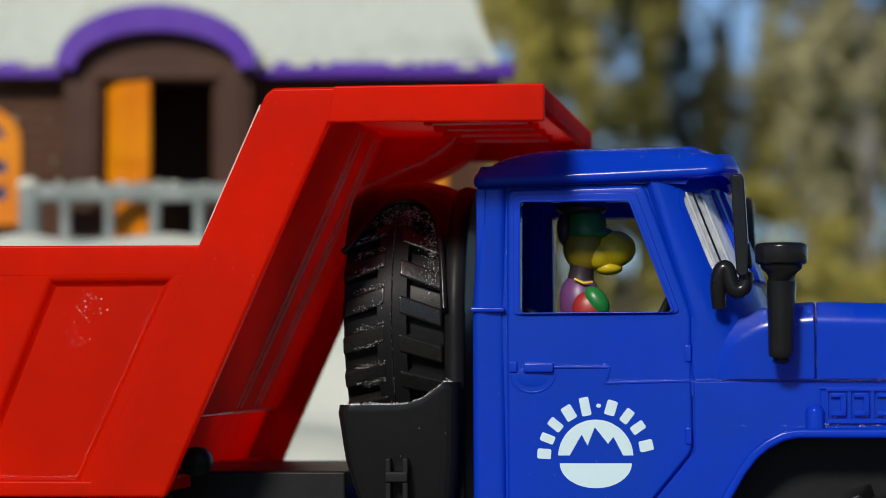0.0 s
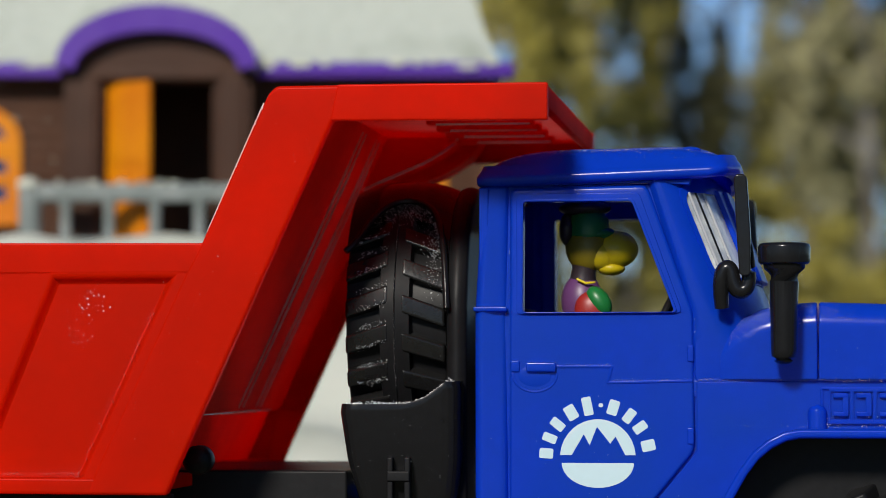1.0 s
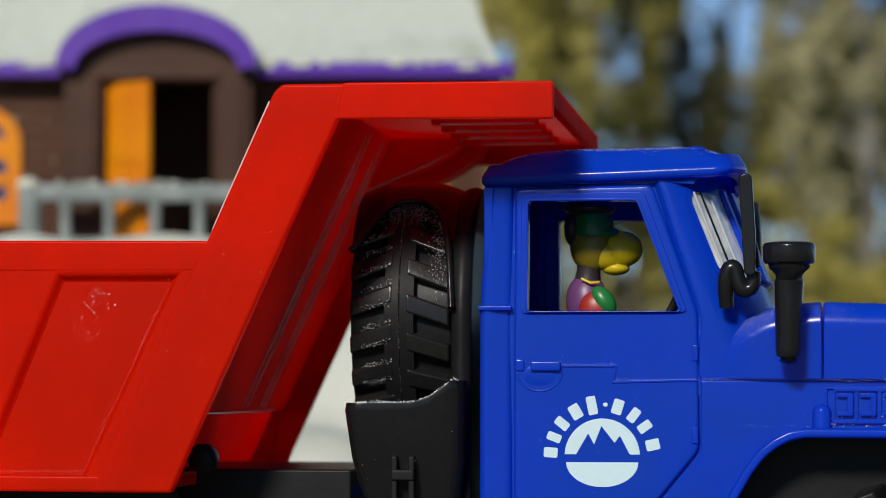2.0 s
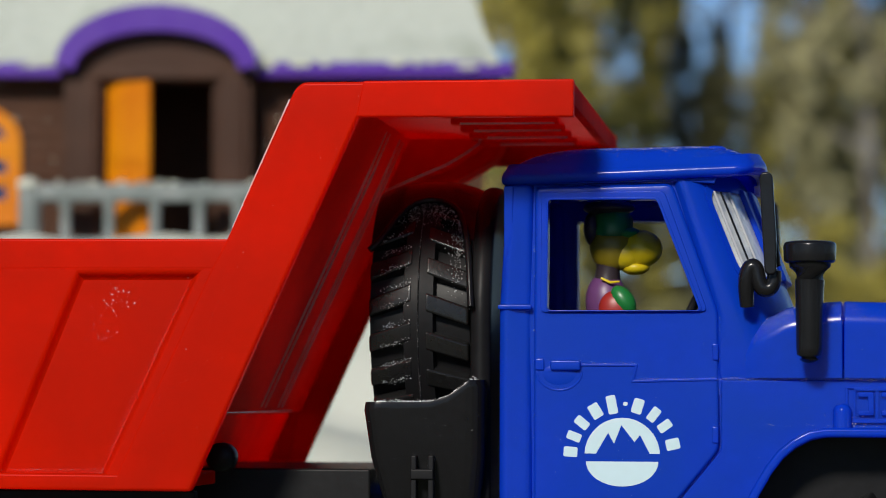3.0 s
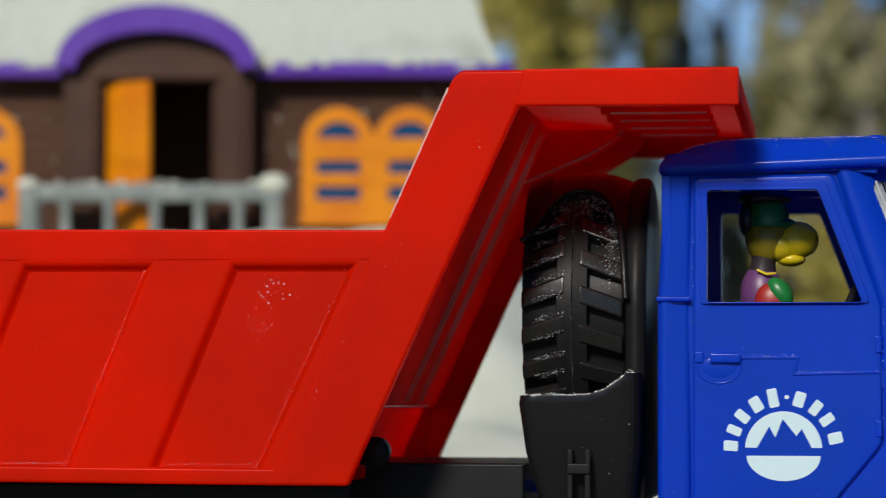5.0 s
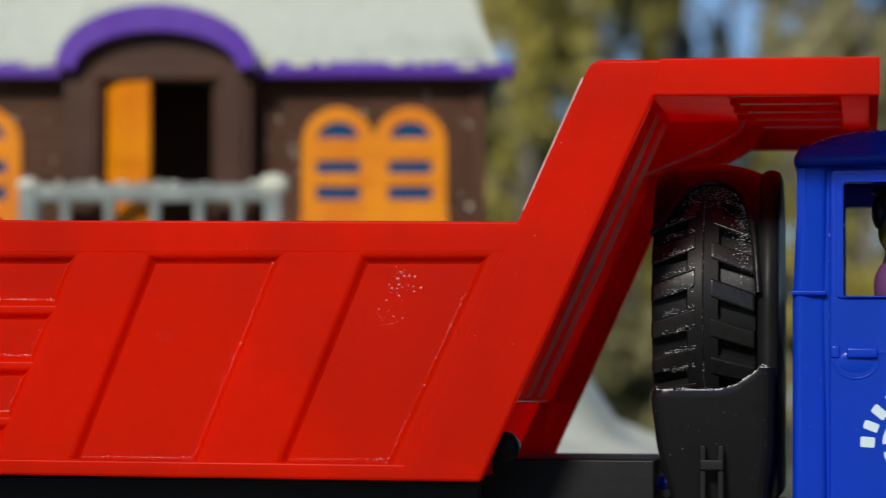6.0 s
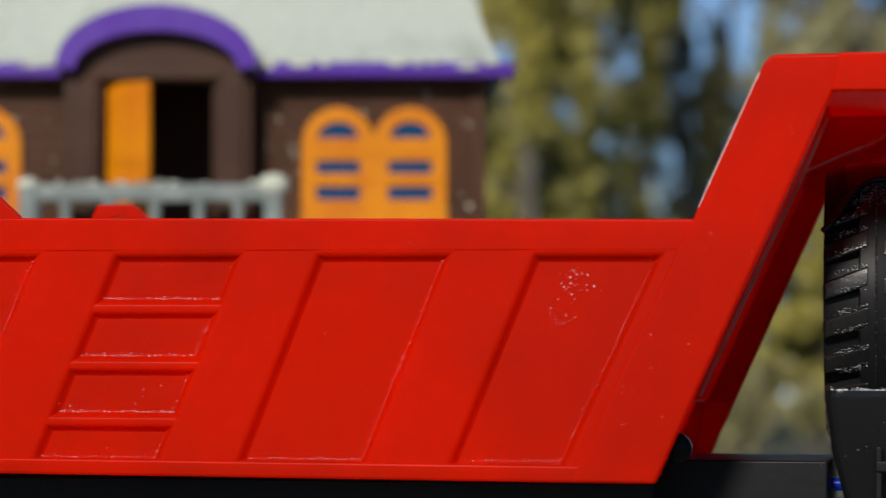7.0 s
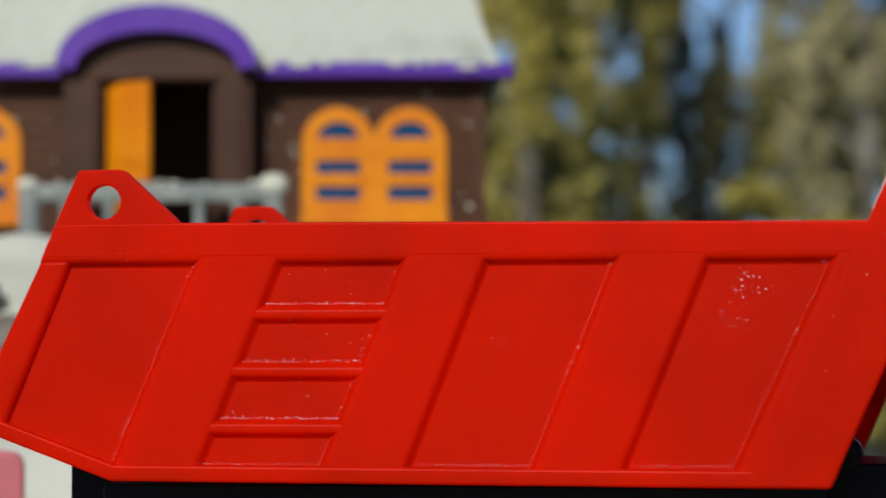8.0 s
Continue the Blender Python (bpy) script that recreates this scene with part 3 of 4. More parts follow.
# cab front: curved windscreen surround between a top and a bottom curve
PLAN = [(162.0, 41.35), (168.5, 41.75), (175.5, 44.6), (181.5, 52), (186, 64), (189.0, 80), (190.5, 117.5)]


def front_point(s, z):
    """s runs 0 to 12 round the cab front, z is the height."""
    k = min(6.0, max(0.0, s if s <= 6 else 12 - s))
    i = min(5, int(k))
    f = k - i
    p0, p1, p2, p3 = (Vector(PLAN[min(6, max(0, j))]) for j in (i - 1, i, i + 1, i + 2))
    p = 0.5 * (2 * p1 + (p2 - p0) * f + (2 * p0 - 5 * p1 + 4 * p2 - p3) * f * f + (3 * p1 - p0 - 3 * p2 + p3) * f ** 3)
    yy = p.y if s <= 6 else 235 - p.y
    f = min(1, k / 1.8)
    rake = (22 - max(z, -26)) * 0.32 * (1 - f) + (9.2 - (z + 12) * 0.40) * f
    return Vector((p.x + rake, yy + lean(z) * (1 if s <= 6 else -1), z))


def front_patch(bm, s0, s1, z0, z1, n, thick):
    t = bmesh.new()
    grid = []
    for i in range(n + 1):
        s = s0 + (s1 - s0) * i / n
        grid.append([t.verts.new(front_point(s, z) - Vector((d, 0, 0)) + Vector((0, d * (1 if s <= 6 else -1) * (0.8 if abs(s - 6) > 3 else 0), 0))) for z, d in ((z0, 0), (z1, 0), (z1, thick), (z0, thick))])
    for a, c in zip(grid, grid[1:]):
        for k in range(4):
            t.faces.new((a[k], a[(k + 1) % 4], c[(k + 1) % 4], c[k]))
    t.faces.new(grid[0])
    t.faces.new(grid[-1][::-1])
    bmesh.ops.recalc_face_normals(t, faces=t.faces)
    return absorb(bm, t)


def front_frame(bm, outer, inner, proud, thick, steps):
    """A curved frame round the windscreen between two outlines in (10 s, z)."""
    t = bmesh.new()
    c = (60, 3)
    grid = []
    for j in range(240):
        ang = 2 * math.pi * j / 240
        o, i = cast(outer, c, ang), cast(inner, c, ang)
        row = []
        for q in range(steps + 1):
            p = i.lerp(o, q / steps)
            v = front_point(p.x / 10, p.y)
            away = Vector((1, 0, 0)) if abs(p.x - 60) < 35 else Vector((0.6, -0.8 if p.x < 60 else 0.8, 0))
            row.append(t.verts.new(v + away * (proud * (1 if q == 0 or steps < 3 else min(1, (steps - q) / 2)))))
        for q in range(steps, -1, -1):
            p = i.lerp(o, q / steps)
            away = Vector((1, 0, 0)) if abs(p.x - 60) < 35 else Vector((0.6, -0.8 if p.x < 60 else 0.8, 0))
            row.append(t.verts.new(front_point(p.x / 10, p.y) - away * thick))
        grid.append(row)
    for a, b in zip(grid, grid[1:] + grid[:1]):
        n = len(a)
        for k in range(n):
            t.faces.new((a[k], a[(k + 1) % n], b[(k + 1) % n], b[k]))
    bmesh.ops.recalc_face_normals(t, faces=t.faces)
    return absorb(bm, t)


FRONT_OUT = [(0, -50.2), (120, -50.2), (120, 27), (0, 27)]
FRONT_IN = rounded([(18.5, -13), (101.5, -13), (101.5, 21.5), (18.5, 21.5)], 6, 6)
bm = bmesh.new()
front_frame(bm, FRONT_OUT, FRONT_IN, 0.5, 3.0, 8)
surround = part("windscreen_surround", bm, BLUE, truck)
bm = bmesh.new()
front_frame(bm, rounded([(17.6, -14), (102.4, -14), (102.4, 22.5), (17.6, 22.5)], 6.5, 6), rounded([(20.2, -11.6), (99.8, -11.6), (99.8, 20.1), (20.2, 20.1)], 5.5, 6), 0.9, 0.6, 2)
part("gasket", bm, BLUE, surround)
part("windscreen", front_patch(bmesh.new(), 1.6, 10.4, -14, 23, 44, 1.0), GLASS, cab, "clear glossy plastic windscreen").visible_shadow = False
for s0, s1, proud in ((4.3, 7.7, 2.2), (4.9, 7.1, 3.4)):
    bm = bmesh.new()
    front_patch(bm, s0, s1, -12.5, 22, 6, -proud)
    soften(bm, 0.5, 3, 50)
    part("bead", bm, BLUE, surround)

for s0, r0, mt in ((2.35, 0.55, GREY_RIM), (2.75, 0.4, BLACK_GLOSS), (3.3, 0.5, GREY_RIM)):      # two pale strips and a dark one on the pane
    line = [front_point(s0, z) + Vector((0.5, -0.5, 0)) for z in (-12, -4, 4, 12, 20)]
    part("pane_strip", tube(bmesh.new(), line, r0, 8), mt, surround)

# roof: domed shell over a gutter lip
bm = bmesh.new()
t = bmesh.new()
NU, NV = 36, 30
rows = []
for i in range(NU + 1):
    u = -1 + 2 * i / NU
    row = []
    for j in range(NV + 1):
        v = -1 + 2 * j / NV
        # squeeze the square grid into a rounded-rectangle plan
        k = 1 - 0.07 * (abs(u) ** 6) * (abs(v) ** 6) * 2
        x = 143.5 + 46.5 * u * k + 1.5 * u * abs(v < 0)
        yy = 117.5 + 73.5 * v * k
        h = (max(0, 1 - abs(u) ** (5 if u > 0 else 3.2))) ** 0.55 * (max(0, 1 - abs(v) ** 9)) ** 0.5
        z = 25.8 + 12.2 * h + (1.6 * max(0, u - 0.1) * (abs(v) < 2))
        row.append(t.verts.new((x, yy, z)))
    rows.append(row)
for a, c in zip(rows, rows[1:]):
    for k in range(NV):
        t.faces.new((a[k], c[k], c[k + 1], a[k + 1]))
bmesh.ops.recalc_face_normals(t, faces=t.faces)
r = bmesh.ops.solidify(t, geom=t.faces[:], thickness=2.0)
absorb(bm, t)
roof = part("roof", bm, BLUE, truck, "domed blue cab roof with a snowy rim")
bm = bmesh.new()
lip_o = rounded([(95.8, 41.8), (188, 41.8), (193.5, 60), (193.5, 175), (188, 193.2), (95.8, 193.2)], 6, 6)
lip_i = [(144 + (x - 144) * 0.92, 117.5 + (yy - 117.5) * 0.92) for x, yy in lip_o]
t = bmesh.new()
lo = []
swell = lambda f: [(144 + (x - 144) * f, 117.5 + (yy - 117.5) * f) for x, yy in lip_o]
for o, zz in ((lip_i, 22.6), (swell(0.985), 22.4), (swell(1.004), 23.0), (swell(1.011), 24.2), (swell(1.009), 25.6), (swell(0.999), 26.8), (swell(0.982), 28.0), (swell(0.962), 30.2), (lip_i, 30.5)):
    lo.append([t.verts.new((x, yy, zz + (max(0, x - 165) * 0.17))) for x, yy in o])
for a, c in zip(lo, lo[1:] + lo[:1]):
    n = len(a)
    for k in range(n):
        t.faces.new((a[k], a[(k + 1) % n], c[(k + 1) % n], c[k]))
bmesh.ops.recalc_face_normals(t, faces=t.faces)
absorb(bm, t)
part("gutter", bm, BLUE, roof)
part("knob", ball(bmesh.new(), (175, 56, 36.4), (4, 2.5, 1.2)), BLUE, roof)

# interior
floor_pan = part("floor_pan", box(bmesh.new(), 99, 186, 46, 189, -74, -70, 0.4), BLACK, cab)
for yc in (75, 158):
    bm = bmesh.new()
    box(bm, 102, 126, yc - 18, yc + 18, -70, -46, 3)
    box(bm, 101.5, 108, yc - 18, yc + 18, -48, -21.5, 3)
    part("seat", bm, BLACK, cab)
part("dashboard", prism(bmesh.new(), [(172, -70), (172, -30), (178, -27), (187, -28), (187, -70)], 47, 188, 1), BLACK, cab)
bm = bmesh.new()
ringp = [(163 + 5 * math.cos(2 * math.pi * k / 20), 80 + 13 * math.sin(2 * math.pi * k / 20), -28 + 11 * math.cos(2 * math.pi * k / 20)) for k in range(21)]
tube(bm, ringp, 1.4, 8)
tube(bm, [(163, 80, -28), (176, 80, -36)], 1.8, 8)
part("steering_wheel", bm, BLACK, cab)

# ---- cowl, bonnet, fender ----
def section(x, y0, top, r, bottom=-49.6):
    """Half-rounded cross-section of the bonnet."""
    pts = [(y0 + 0.3, bottom)]
    for k in range(9):
        a = math.pi - math.pi / 2 * k / 8
        pts.append((y0 + r + r * math.cos(a), top - r + r * math.sin(a)))
    return [(x, yy, z) for yy, z in pts + [(235 - yy, z) for yy, z in pts[::-1]]]


def loft(bm, secs):
    t = bmesh.new()
    rows = [[t.verts.new(p) for p in s] for s in secs]
    for a, c in zip(rows, rows[1:]):
        n = len(a)
        for k in range(n):
            t.faces.new((a[k], a[(k + 1) % n], c[(k + 1) % n], c[k]))
    t.faces.new(rows[0])
    t.faces.new(rows[-1][::-1])
    bmesh.ops.recalc_face_normals(t, faces=t.faces)
    return absorb(bm, t)


bonnet = part("bonnet", loft(bmesh.new(), [section(222.6, 38.6, -21.8, 9), section(223.2, 38.2, -21.2, 9), section(270, 38.4, -22.5, 9), section(318, 40, -25, 10), section(330, 46, -31, 12)]), BLUE, truck, "glossy blue bonnet")
part("cowl", loft(bmesh.new(), [section(184.5, 42.5, -39, 6), section(186.5, 41.2, -35.5, 7), section(190, 40.2, -31, 8), section(195, 39.5, -27, 9), section(201, 39.0, -24, 9), section(208, 38.6, -22.2, 9), section(221.4, 38.2, -21.2, 9), section(222.1, 38.9, -21.9, 9)]), BLUE, truck, "blue cowl below the windscreen, dusted white")


ARCH = [(300, -71.5), (216, -71.5), (210.5, -72.6), (205.0, -75.4), (200.0, -79.6), (195.5, -85.5), (190.6, -94.0), (186.0, -104.0)]


def fender(y_out, sgn):
    y = lambda d: y_out + sgn * d
    bm = bmesh.new()
    prism(bm, [(177.6, -50.4), (330, -50.4), (330, -104), (316, -104), (308, -82), (300, -71.5)] + ARCH[1:] + [(161.0, -104), (161.0, -96.4), (177.6, -76.2)], y(-0.1), y(4.5), 0.5)
    fen = part("fender", bm, BLUE, truck)
    bm = bmesh.new()
    lipl = [(x - 0.6, z + 2.0) for x, z in ARCH]
    strip(bm, [(318, -104), (309, -81)] + lipl, 3.4, y(-6.0), y(3), 1.1)
    part("arch_lip", bm, BLUE, fen)
    part("inner_arch", box(bmesh.new(), 182, 316, min(y(20), y(24)), max(y(20), y(24)), -125, -60, 0.3), BLACK, fen)
    part("arch_roof", box(bmesh.new(), 186, 312, min(y(4), y(24)), max(y(4), y(24)), -69, -65, 0.3), BLACK, fen)
    bm = bmesh.new()
    strip(bm, [(223.5, -53.0), (300, -53.0)], 1.0, y(-1.2), y(1), 0.3)
    strip(bm, [(223.5, -53.0), (223.5, -66.0)], 1.0, y(-0.9), y(1), 0.3)
    strip(bm, [(223.5, -65.6), (300, -65.6)], 0.8, y(-0.6), y(1), 0.3)
    part("vent_frame", bm, BLUE, fen)
    for k in range(8):
        x = 227.6 + 8.4 * k
        bm = bmesh.new()
        strip(bm, [(x, -55.6), (x + 5.4, -55.6)], 1.8, y(-2.0), y(1), 0.35)
        strip(bm, [(x + 4.6, -55.4), (x + 4.6, -63.0)], 2.2, y(-2.0), y(1), 0.35)
        strip(bm, [(x, -62.4), (x + 5.4, -62.4)], 1.8, y(-2.0), y(1), 0.35)
        ring(bm, [(x - 1.6, -66.0), (x - 1.6, -53.0), (x + 6.9, -53.0), (x + 6.9, -66.0)], [(x - 0.9, -64.6), (x - 0.9, -54.2), (x + 6.2, -54.2), (x + 6.2, -64.6)], y(-1.5), y(0.5), (x + 2.6, -59.4), 0.3)
        part("vent", bm, BLUE, fen)
    bm = bmesh.new()
    tube(bm, [(221.8, y(-1.6), -68.0), (221.8, y(-1.6), -61.5), (221.8, y(-1.6), -59.8), (221.8, y(-1.6), -58.9)], [3.5, 3.5, 2.6, 0.6], 16)
    part("peg", bm, BLUE, fen)


fender(CAB0, 1)
fender(CAB1, -1)
part("front_grille", box(bmesh.new(), 328, 333, 48, 187, -104, -34, 1.2), BLUE, truck)
part("bumper", box(bmesh.new(), 330, 340, 40, 195, -122, -103, 2), BLACK, truck)


# mirrors and intake pipe
def mirror(y_out, sgn):
    y = lambda d: y_out + sgn * d
    bm = bmesh.new()
    prism(bm, rounded([(191.8, 25.5), (196.6, 25.5), (198.0, 2), (198.0, -12), (193.8, -12), (192.8, 4)], 2.2, 4), y(-13), y(-1), 2.0, seg=4)
    m = part("mirror", bm, BLACK_GLOSS, truck, "black plastic door mirror on a hooked arm")
    bm = bmesh.new()
    path = [(187.2, y(-6), -23.5), (186.8, y(-7), -17), (187.0, y(-7.5), -11.5), (188.6, y(-7.5), -8.2), (190.6, y(-7.5), -9.0), (191.2, y(-7.5), -12.5), (192.2, y(-7.5), -16.4), (194.4, y(-7.5), -17.6), (196.8, y(-7.5), -16.0), (197.4, y(-7.5), -10), (196.6, y(-7.5), 0)]
    tube(bm, *smooth_path(path, [2.6, 3.0, 2.9, 2.8, 2.8, 2.9, 3.0, 3.0, 2.8, 2.6, 2.0]), 14)
    tube(bm, [(187.0, y(-6), -20), (188.0, y(4), -20)], 1.6, 8)
    part("arm", bm, BLACK_GLOSS, m)


mirror(CAB0, 1)
mirror(CAB1, -1)
bm = bmesh.new()
PX, PY = 209.9, 27.0
tube(bm, [(PX - 0.2, PY, -44.2), (PX - 0.2, PY, -43.8), (PX - 0.2, PY, -42.9), (PX - 0.2, PY, -41.4), (PX - 0.1, PY, -39), (PX, PY, -24), (PX + 0.2, PY, -14), (PX + 0.2, PY, -9.5), (PX + 0.2, PY, -7.6)], [0.8, 2.3, 3.5, 4.3, 4.7, 5.0, 5.3, 7.4, 7.8], 24)
pipe = part("intake_pipe", bm, BLACK_GLOSS, truck, "black plastic air intake pipe with a flat cap")
part("cap", lathe(bmesh.new(), [(-7.8, 0), (-7.8, 8.6), (-7.0, 9.4), (-1.6, 9.6), (-0.4, 9.0), (0, 7.6), (0, 0)], (PX + 0.2, PY, 0), "z", 32), BLACK_GLOSS, pipe)
part("bracket", tube(bmesh.new(), [(PX, PY, -36), (PX, 42, -36)], 2.0, 10), BLACK_GLOSS, pipe)

# road wheels, out of sight below the picture for most of the way
WHEEL_R, AXLE_Z = 48.0, -135.3
wheels = []
for ax in (252.0, -70.0, -180.0):
    for yc in (62.0, 173.0):
        wheel = part("wheel", lathe(bmesh.new(), [(-12, 0), (-12, 20), (-16, 26), (-14, 30), (14, 30), (16, 26), (12, 20), (12, 0)], (0, 0, 0), "y", 32), GREY_RIM, truck)
        if wheels:
            rest = wheels[0][0].children[0].data
            ty = new("tyre", rest)
            ty.parent = wheel
        else:
            bm = bmesh.new()
            tyre_mesh(bm, (0, 0, 0), WHEEL_R, 34, "y", 15)
            part("tyre", bm, BLACK, wheel)
        wheel.location = (ax / 1000, yc / 1000, AXLE_Z / 1000)
        wheels.append((wheel, ax, yc))

# toy driver: one plain mesh
bm = bmesh.new()
ball(bm, (0.8, 0, -1), (9.2, 8.6, 12), 2)
tube(bm, [(1.0, 0, 6), (1.6, 0, 12), (2.6, 0, 18)], [6.2, 5.2, 7.0], 16, 4)
ball(bm, (3.4, 0, 21.5), (10.0, 9.2, 10.5), 5)
ball(bm, (9.0, 0, 18.5), (9.0, 8.0, 6.8), 1)
ball(bm, (16.0, 0, 20.6), (9.4, 8.4, 7.6), 1)
ball(bm, (13.5, 0, 12.8), (6.2, 5.4, 3.0), 1)
tube(bm, [(-1, -8.0, 8.2), (3, -8.6, 6.4), (7, -7.4, 6.8)], [0.5, 0.6, 0.4], 8, 1)
lathe(bm, [(25.5, 8.4), (27, 9.2), (33, 8.8), (36, 7.0), (37, 0)], (3.6, 0, 0), "z", 24, 0)
ball(bm, (8, 0, 27), (8.0, 8.0, 3.0), 0)
ball(bm, (2.0, 0, 37.5), (11.5, 9.8, 3.4), 4)
ball(bm, (-5.5, 0, 29), (3.8, 7.5, 7.0), 4)
ball(bm, (5.4, -8.3, -4.4), (7.4, 4.5, 7.6), 3)
ball(bm, (8.8, -8.8, -1.0), (7.0, 4.6, 4.6), 0, turn=Euler((0, 0.9, 0)).to_matrix())
ball(bm, (20, -8, -8.5), (5, 3.5, 2.6), 0)
ball(bm, (0, 0, -20), (9, 10, 14), 2)
bmesh.ops.scale(bm, vec=(0.88, 0.9, 0.93), verts=bm.verts)
driver = finish("driver_figure", bm, [TOY_GREEN, TOY_YELLOW, TOY_PURPLE, TOY_RED, TOY_DARK, TOY_YELLOW_SHADED])
tagged(driver, "small plain toy figure with yellow face and green cap", "toy figure")
DRIVER_AT = pose(0.1315, 0.083, -0.0190)

# white crumbs lying on the truck, too many to count
random.seed(11)


def crumb(bm, p, r):
    q = Euler([random.uniform(0, 6.3) for _ in range(3)]).to_matrix()
    vs = [bm.verts.new(Vector(p) + q @ Vector(d) * r * random.uniform(0.6, 1.2)) for d in ((1, 0, 0), (-1, 0, 0), (0, 1, 0), (0, -1, 0), (0, 0, 1), (0, 0, -1))]
    for a, b, c in ((0, 2, 4), (2, 1, 4), (1, 3, 4), (3, 0, 4), (2, 0, 5), (1, 2, 5), (3, 1, 5), (0, 3, 5)):
        bm.faces.new((vs[a], vs[b], vs[c]))


def size(small=0.10, big=0.42):
    return small + (big - small) * random.random() ** 3


bm = bmesh.new()
for k in range(60):      # fan on the first side panel
    crumb(bm, (-39 + random.gauss(0, 3.2) - random.random() * 4, 3.3, -20 + random.gauss(0, 3.2)), size(0.06, 0.42))
for k in range(40):
    crumb(bm, (-47 + random.gauss(0, 3), 3.3, -34 + random.gauss(0, 3)), size(0.05, 0.34))
for x0, x1 in ((-11.6, -46.8), (-86.6, -117.4), (-161.8, -192.4), (-236.2, -268)):      # lower right edges of the recesses
    for k in range(150):
        q = random.random()
        crumb(bm, (x0 + (x1 - x0) * q - abs(random.gauss(0, 0.9)), 2.9, -12 - 74 * q), size(0.04, 0.2))
for k in range(420):     # on the bottom flange and the rungs
    crumb(bm, (random.uniform(-262, -45), random.uniform(0.4, 3.2), -84.4 + abs(random.gauss(0, 0.35))), size(0.05, 0.24))
for z in (-28.0, -48.3, -68.3):
    for k in range(170):
        crumb(bm, (-182 + (z + 12) * 0.408 + random.uniform(-25, 25), random.uniform(2.5, 3.3), z + abs(random.gauss(0, 0.5))), size(0.05, 0.3))
for k in range(170):
    c = random.choice(((-176, -22), (-186, -43), (-194, -62), (-202, -80), (-150, -38), (-60, -30)))
    crumb(bm, (c[0] + random.gauss(0, 14), 3.3, c[1] + random.gauss(0, 4)), size(0.04, 0.2))
for k in range(60):       # scuffs on the ridges
    c = random.choice(((-125, -42), (-126, -40), (-202, -34), (-222, -66), (-262, -10), (-100, -8)))
    crumb(bm, (c[0] + random.gauss(0, 2.2), 0.05, c[1] + random.gauss(0, 1.2)), size(0.03, 0.16))
for k in range(70):
    z = random.uniform(-80, 52)
    crumb(bm, (bar_x(z) - random.uniform(2, 27), -0.6, z), size(0.06, 0.22))
for k in range(150):     # rear edge of the sloping bar and the top rail
    q = random.random()
    crumb(bm, (0.6 + 24.5 * q, random.uniform(-0.2, 3), 1.2 + 54 * q), size(0.08, 0.4))
for k in range(90):
    crumb(bm, (random.uniform(-240, -4), random.uniform(0.5, 4), 0.5), size(0.05, 0.22))
on_tub = part("snow_dust", bm, CRUMB, tub, "loose white snow crumbs")
on_tub["kind"] = "stuff"
bm = bmesh.new()


def roof_height(u, v):
    """Height of the domed roof; u and v run from -1 to 1 along and across it."""
    h = (max(0, 1 - abs(u) ** (5 if u > 0 else 3.2))) ** 0.55 * (max(0, 1 - abs(v) ** 9)) ** 0.5
    return 25.8 + 12.2 * h + 1.6 * max(0, u - 0.1)


for k in range(620):     # crest of the roof shoulder
    u, v = random.uniform(-0.9, 0.86), -0.86 + random.gauss(0, 0.012)
    crumb(bm, (143.5 + 46.5 * u, 117.5 + 73.5 * v, roof_height(u, v) + 0.1), size(0.04, 0.19))
for k in range(150):
    u, v = random.uniform(-0.9, 0.86), -random.uniform(0.86, 0.985)
    crumb(bm, (143.5 + 46.5 * u, 117.5 + 73.5 * v, roof_height(u, v) + 0.1), size(0.04, 0.18))
COWL = ((184.5, 42.5, -39, 6), (190, 40.2, -31, 8), (195, 39.5, -27, 9), (201, 39.0, -24, 9), (208, 38.6, -22.2, 9), (222, 38.3, -21.3, 9), (240, 38.3, -21.8, 9))


def cowl_point(x, a):
    """On the rounded shoulder of cowl and bonnet at x; a runs from the top to the side."""
    i = max(j for j in range(len(COWL) - 1) if COWL[j][0] <= x)
    f = (x - COWL[i][0]) / (COWL[i + 1][0] - COWL[i][0])
    y0, top, r = (COWL[i][j] + (COWL[i + 1][j] - COWL[i][j]) * f for j in (1, 2, 3))
    return (x, y0 + r - r * math.sin(a) - 0.05, top - r + r * math.cos(a) + 0.1)


for k in range(2000):     # fine dust over the cowl and the foot of the pillar
    x = random.triangular(185, 236, 200)
    a = random.triangular(0.05, 1.57, 0.9)
    crumb(bm, cowl_point(x, a), size(0.035, 0.15))
for k in range(560):     # along the crease and the vents
    x = random.uniform(126, 300)
    crumb(bm, (x, 41.0 if x < 222 else 38.6, (-44.4 if x < 146 else -50.0) + random.gauss(0, 0.35)), size(0.05, 0.2))
for k in range(130):
    crumb(bm, (random.uniform(224, 300), 40.6, random.choice((-63.6, -57.0, -66.4)) + random.gauss(0, 0.5)), size(0.08, 0.4))
for k in range(110):
    crumb(bm, (random.uniform(190, 300), 36.5 + random.random() * 3, -67.4 + random.random()), size(0.06, 0.22))
for k in range(520):
    x = random.uniform(97, 300)
    crumb(bm, (x, 41.25 if x < 222 else 40.9, random.uniform(-95, -30) if x < 200 else random.uniform(-70, -52)), size(0.035, 0.13))
for k in range(360):
    crumb(bm, (random.uniform(223, 300), 38.2 + random.random() * 2, random.uniform(-50, -26)), size(0.05, 0.2))
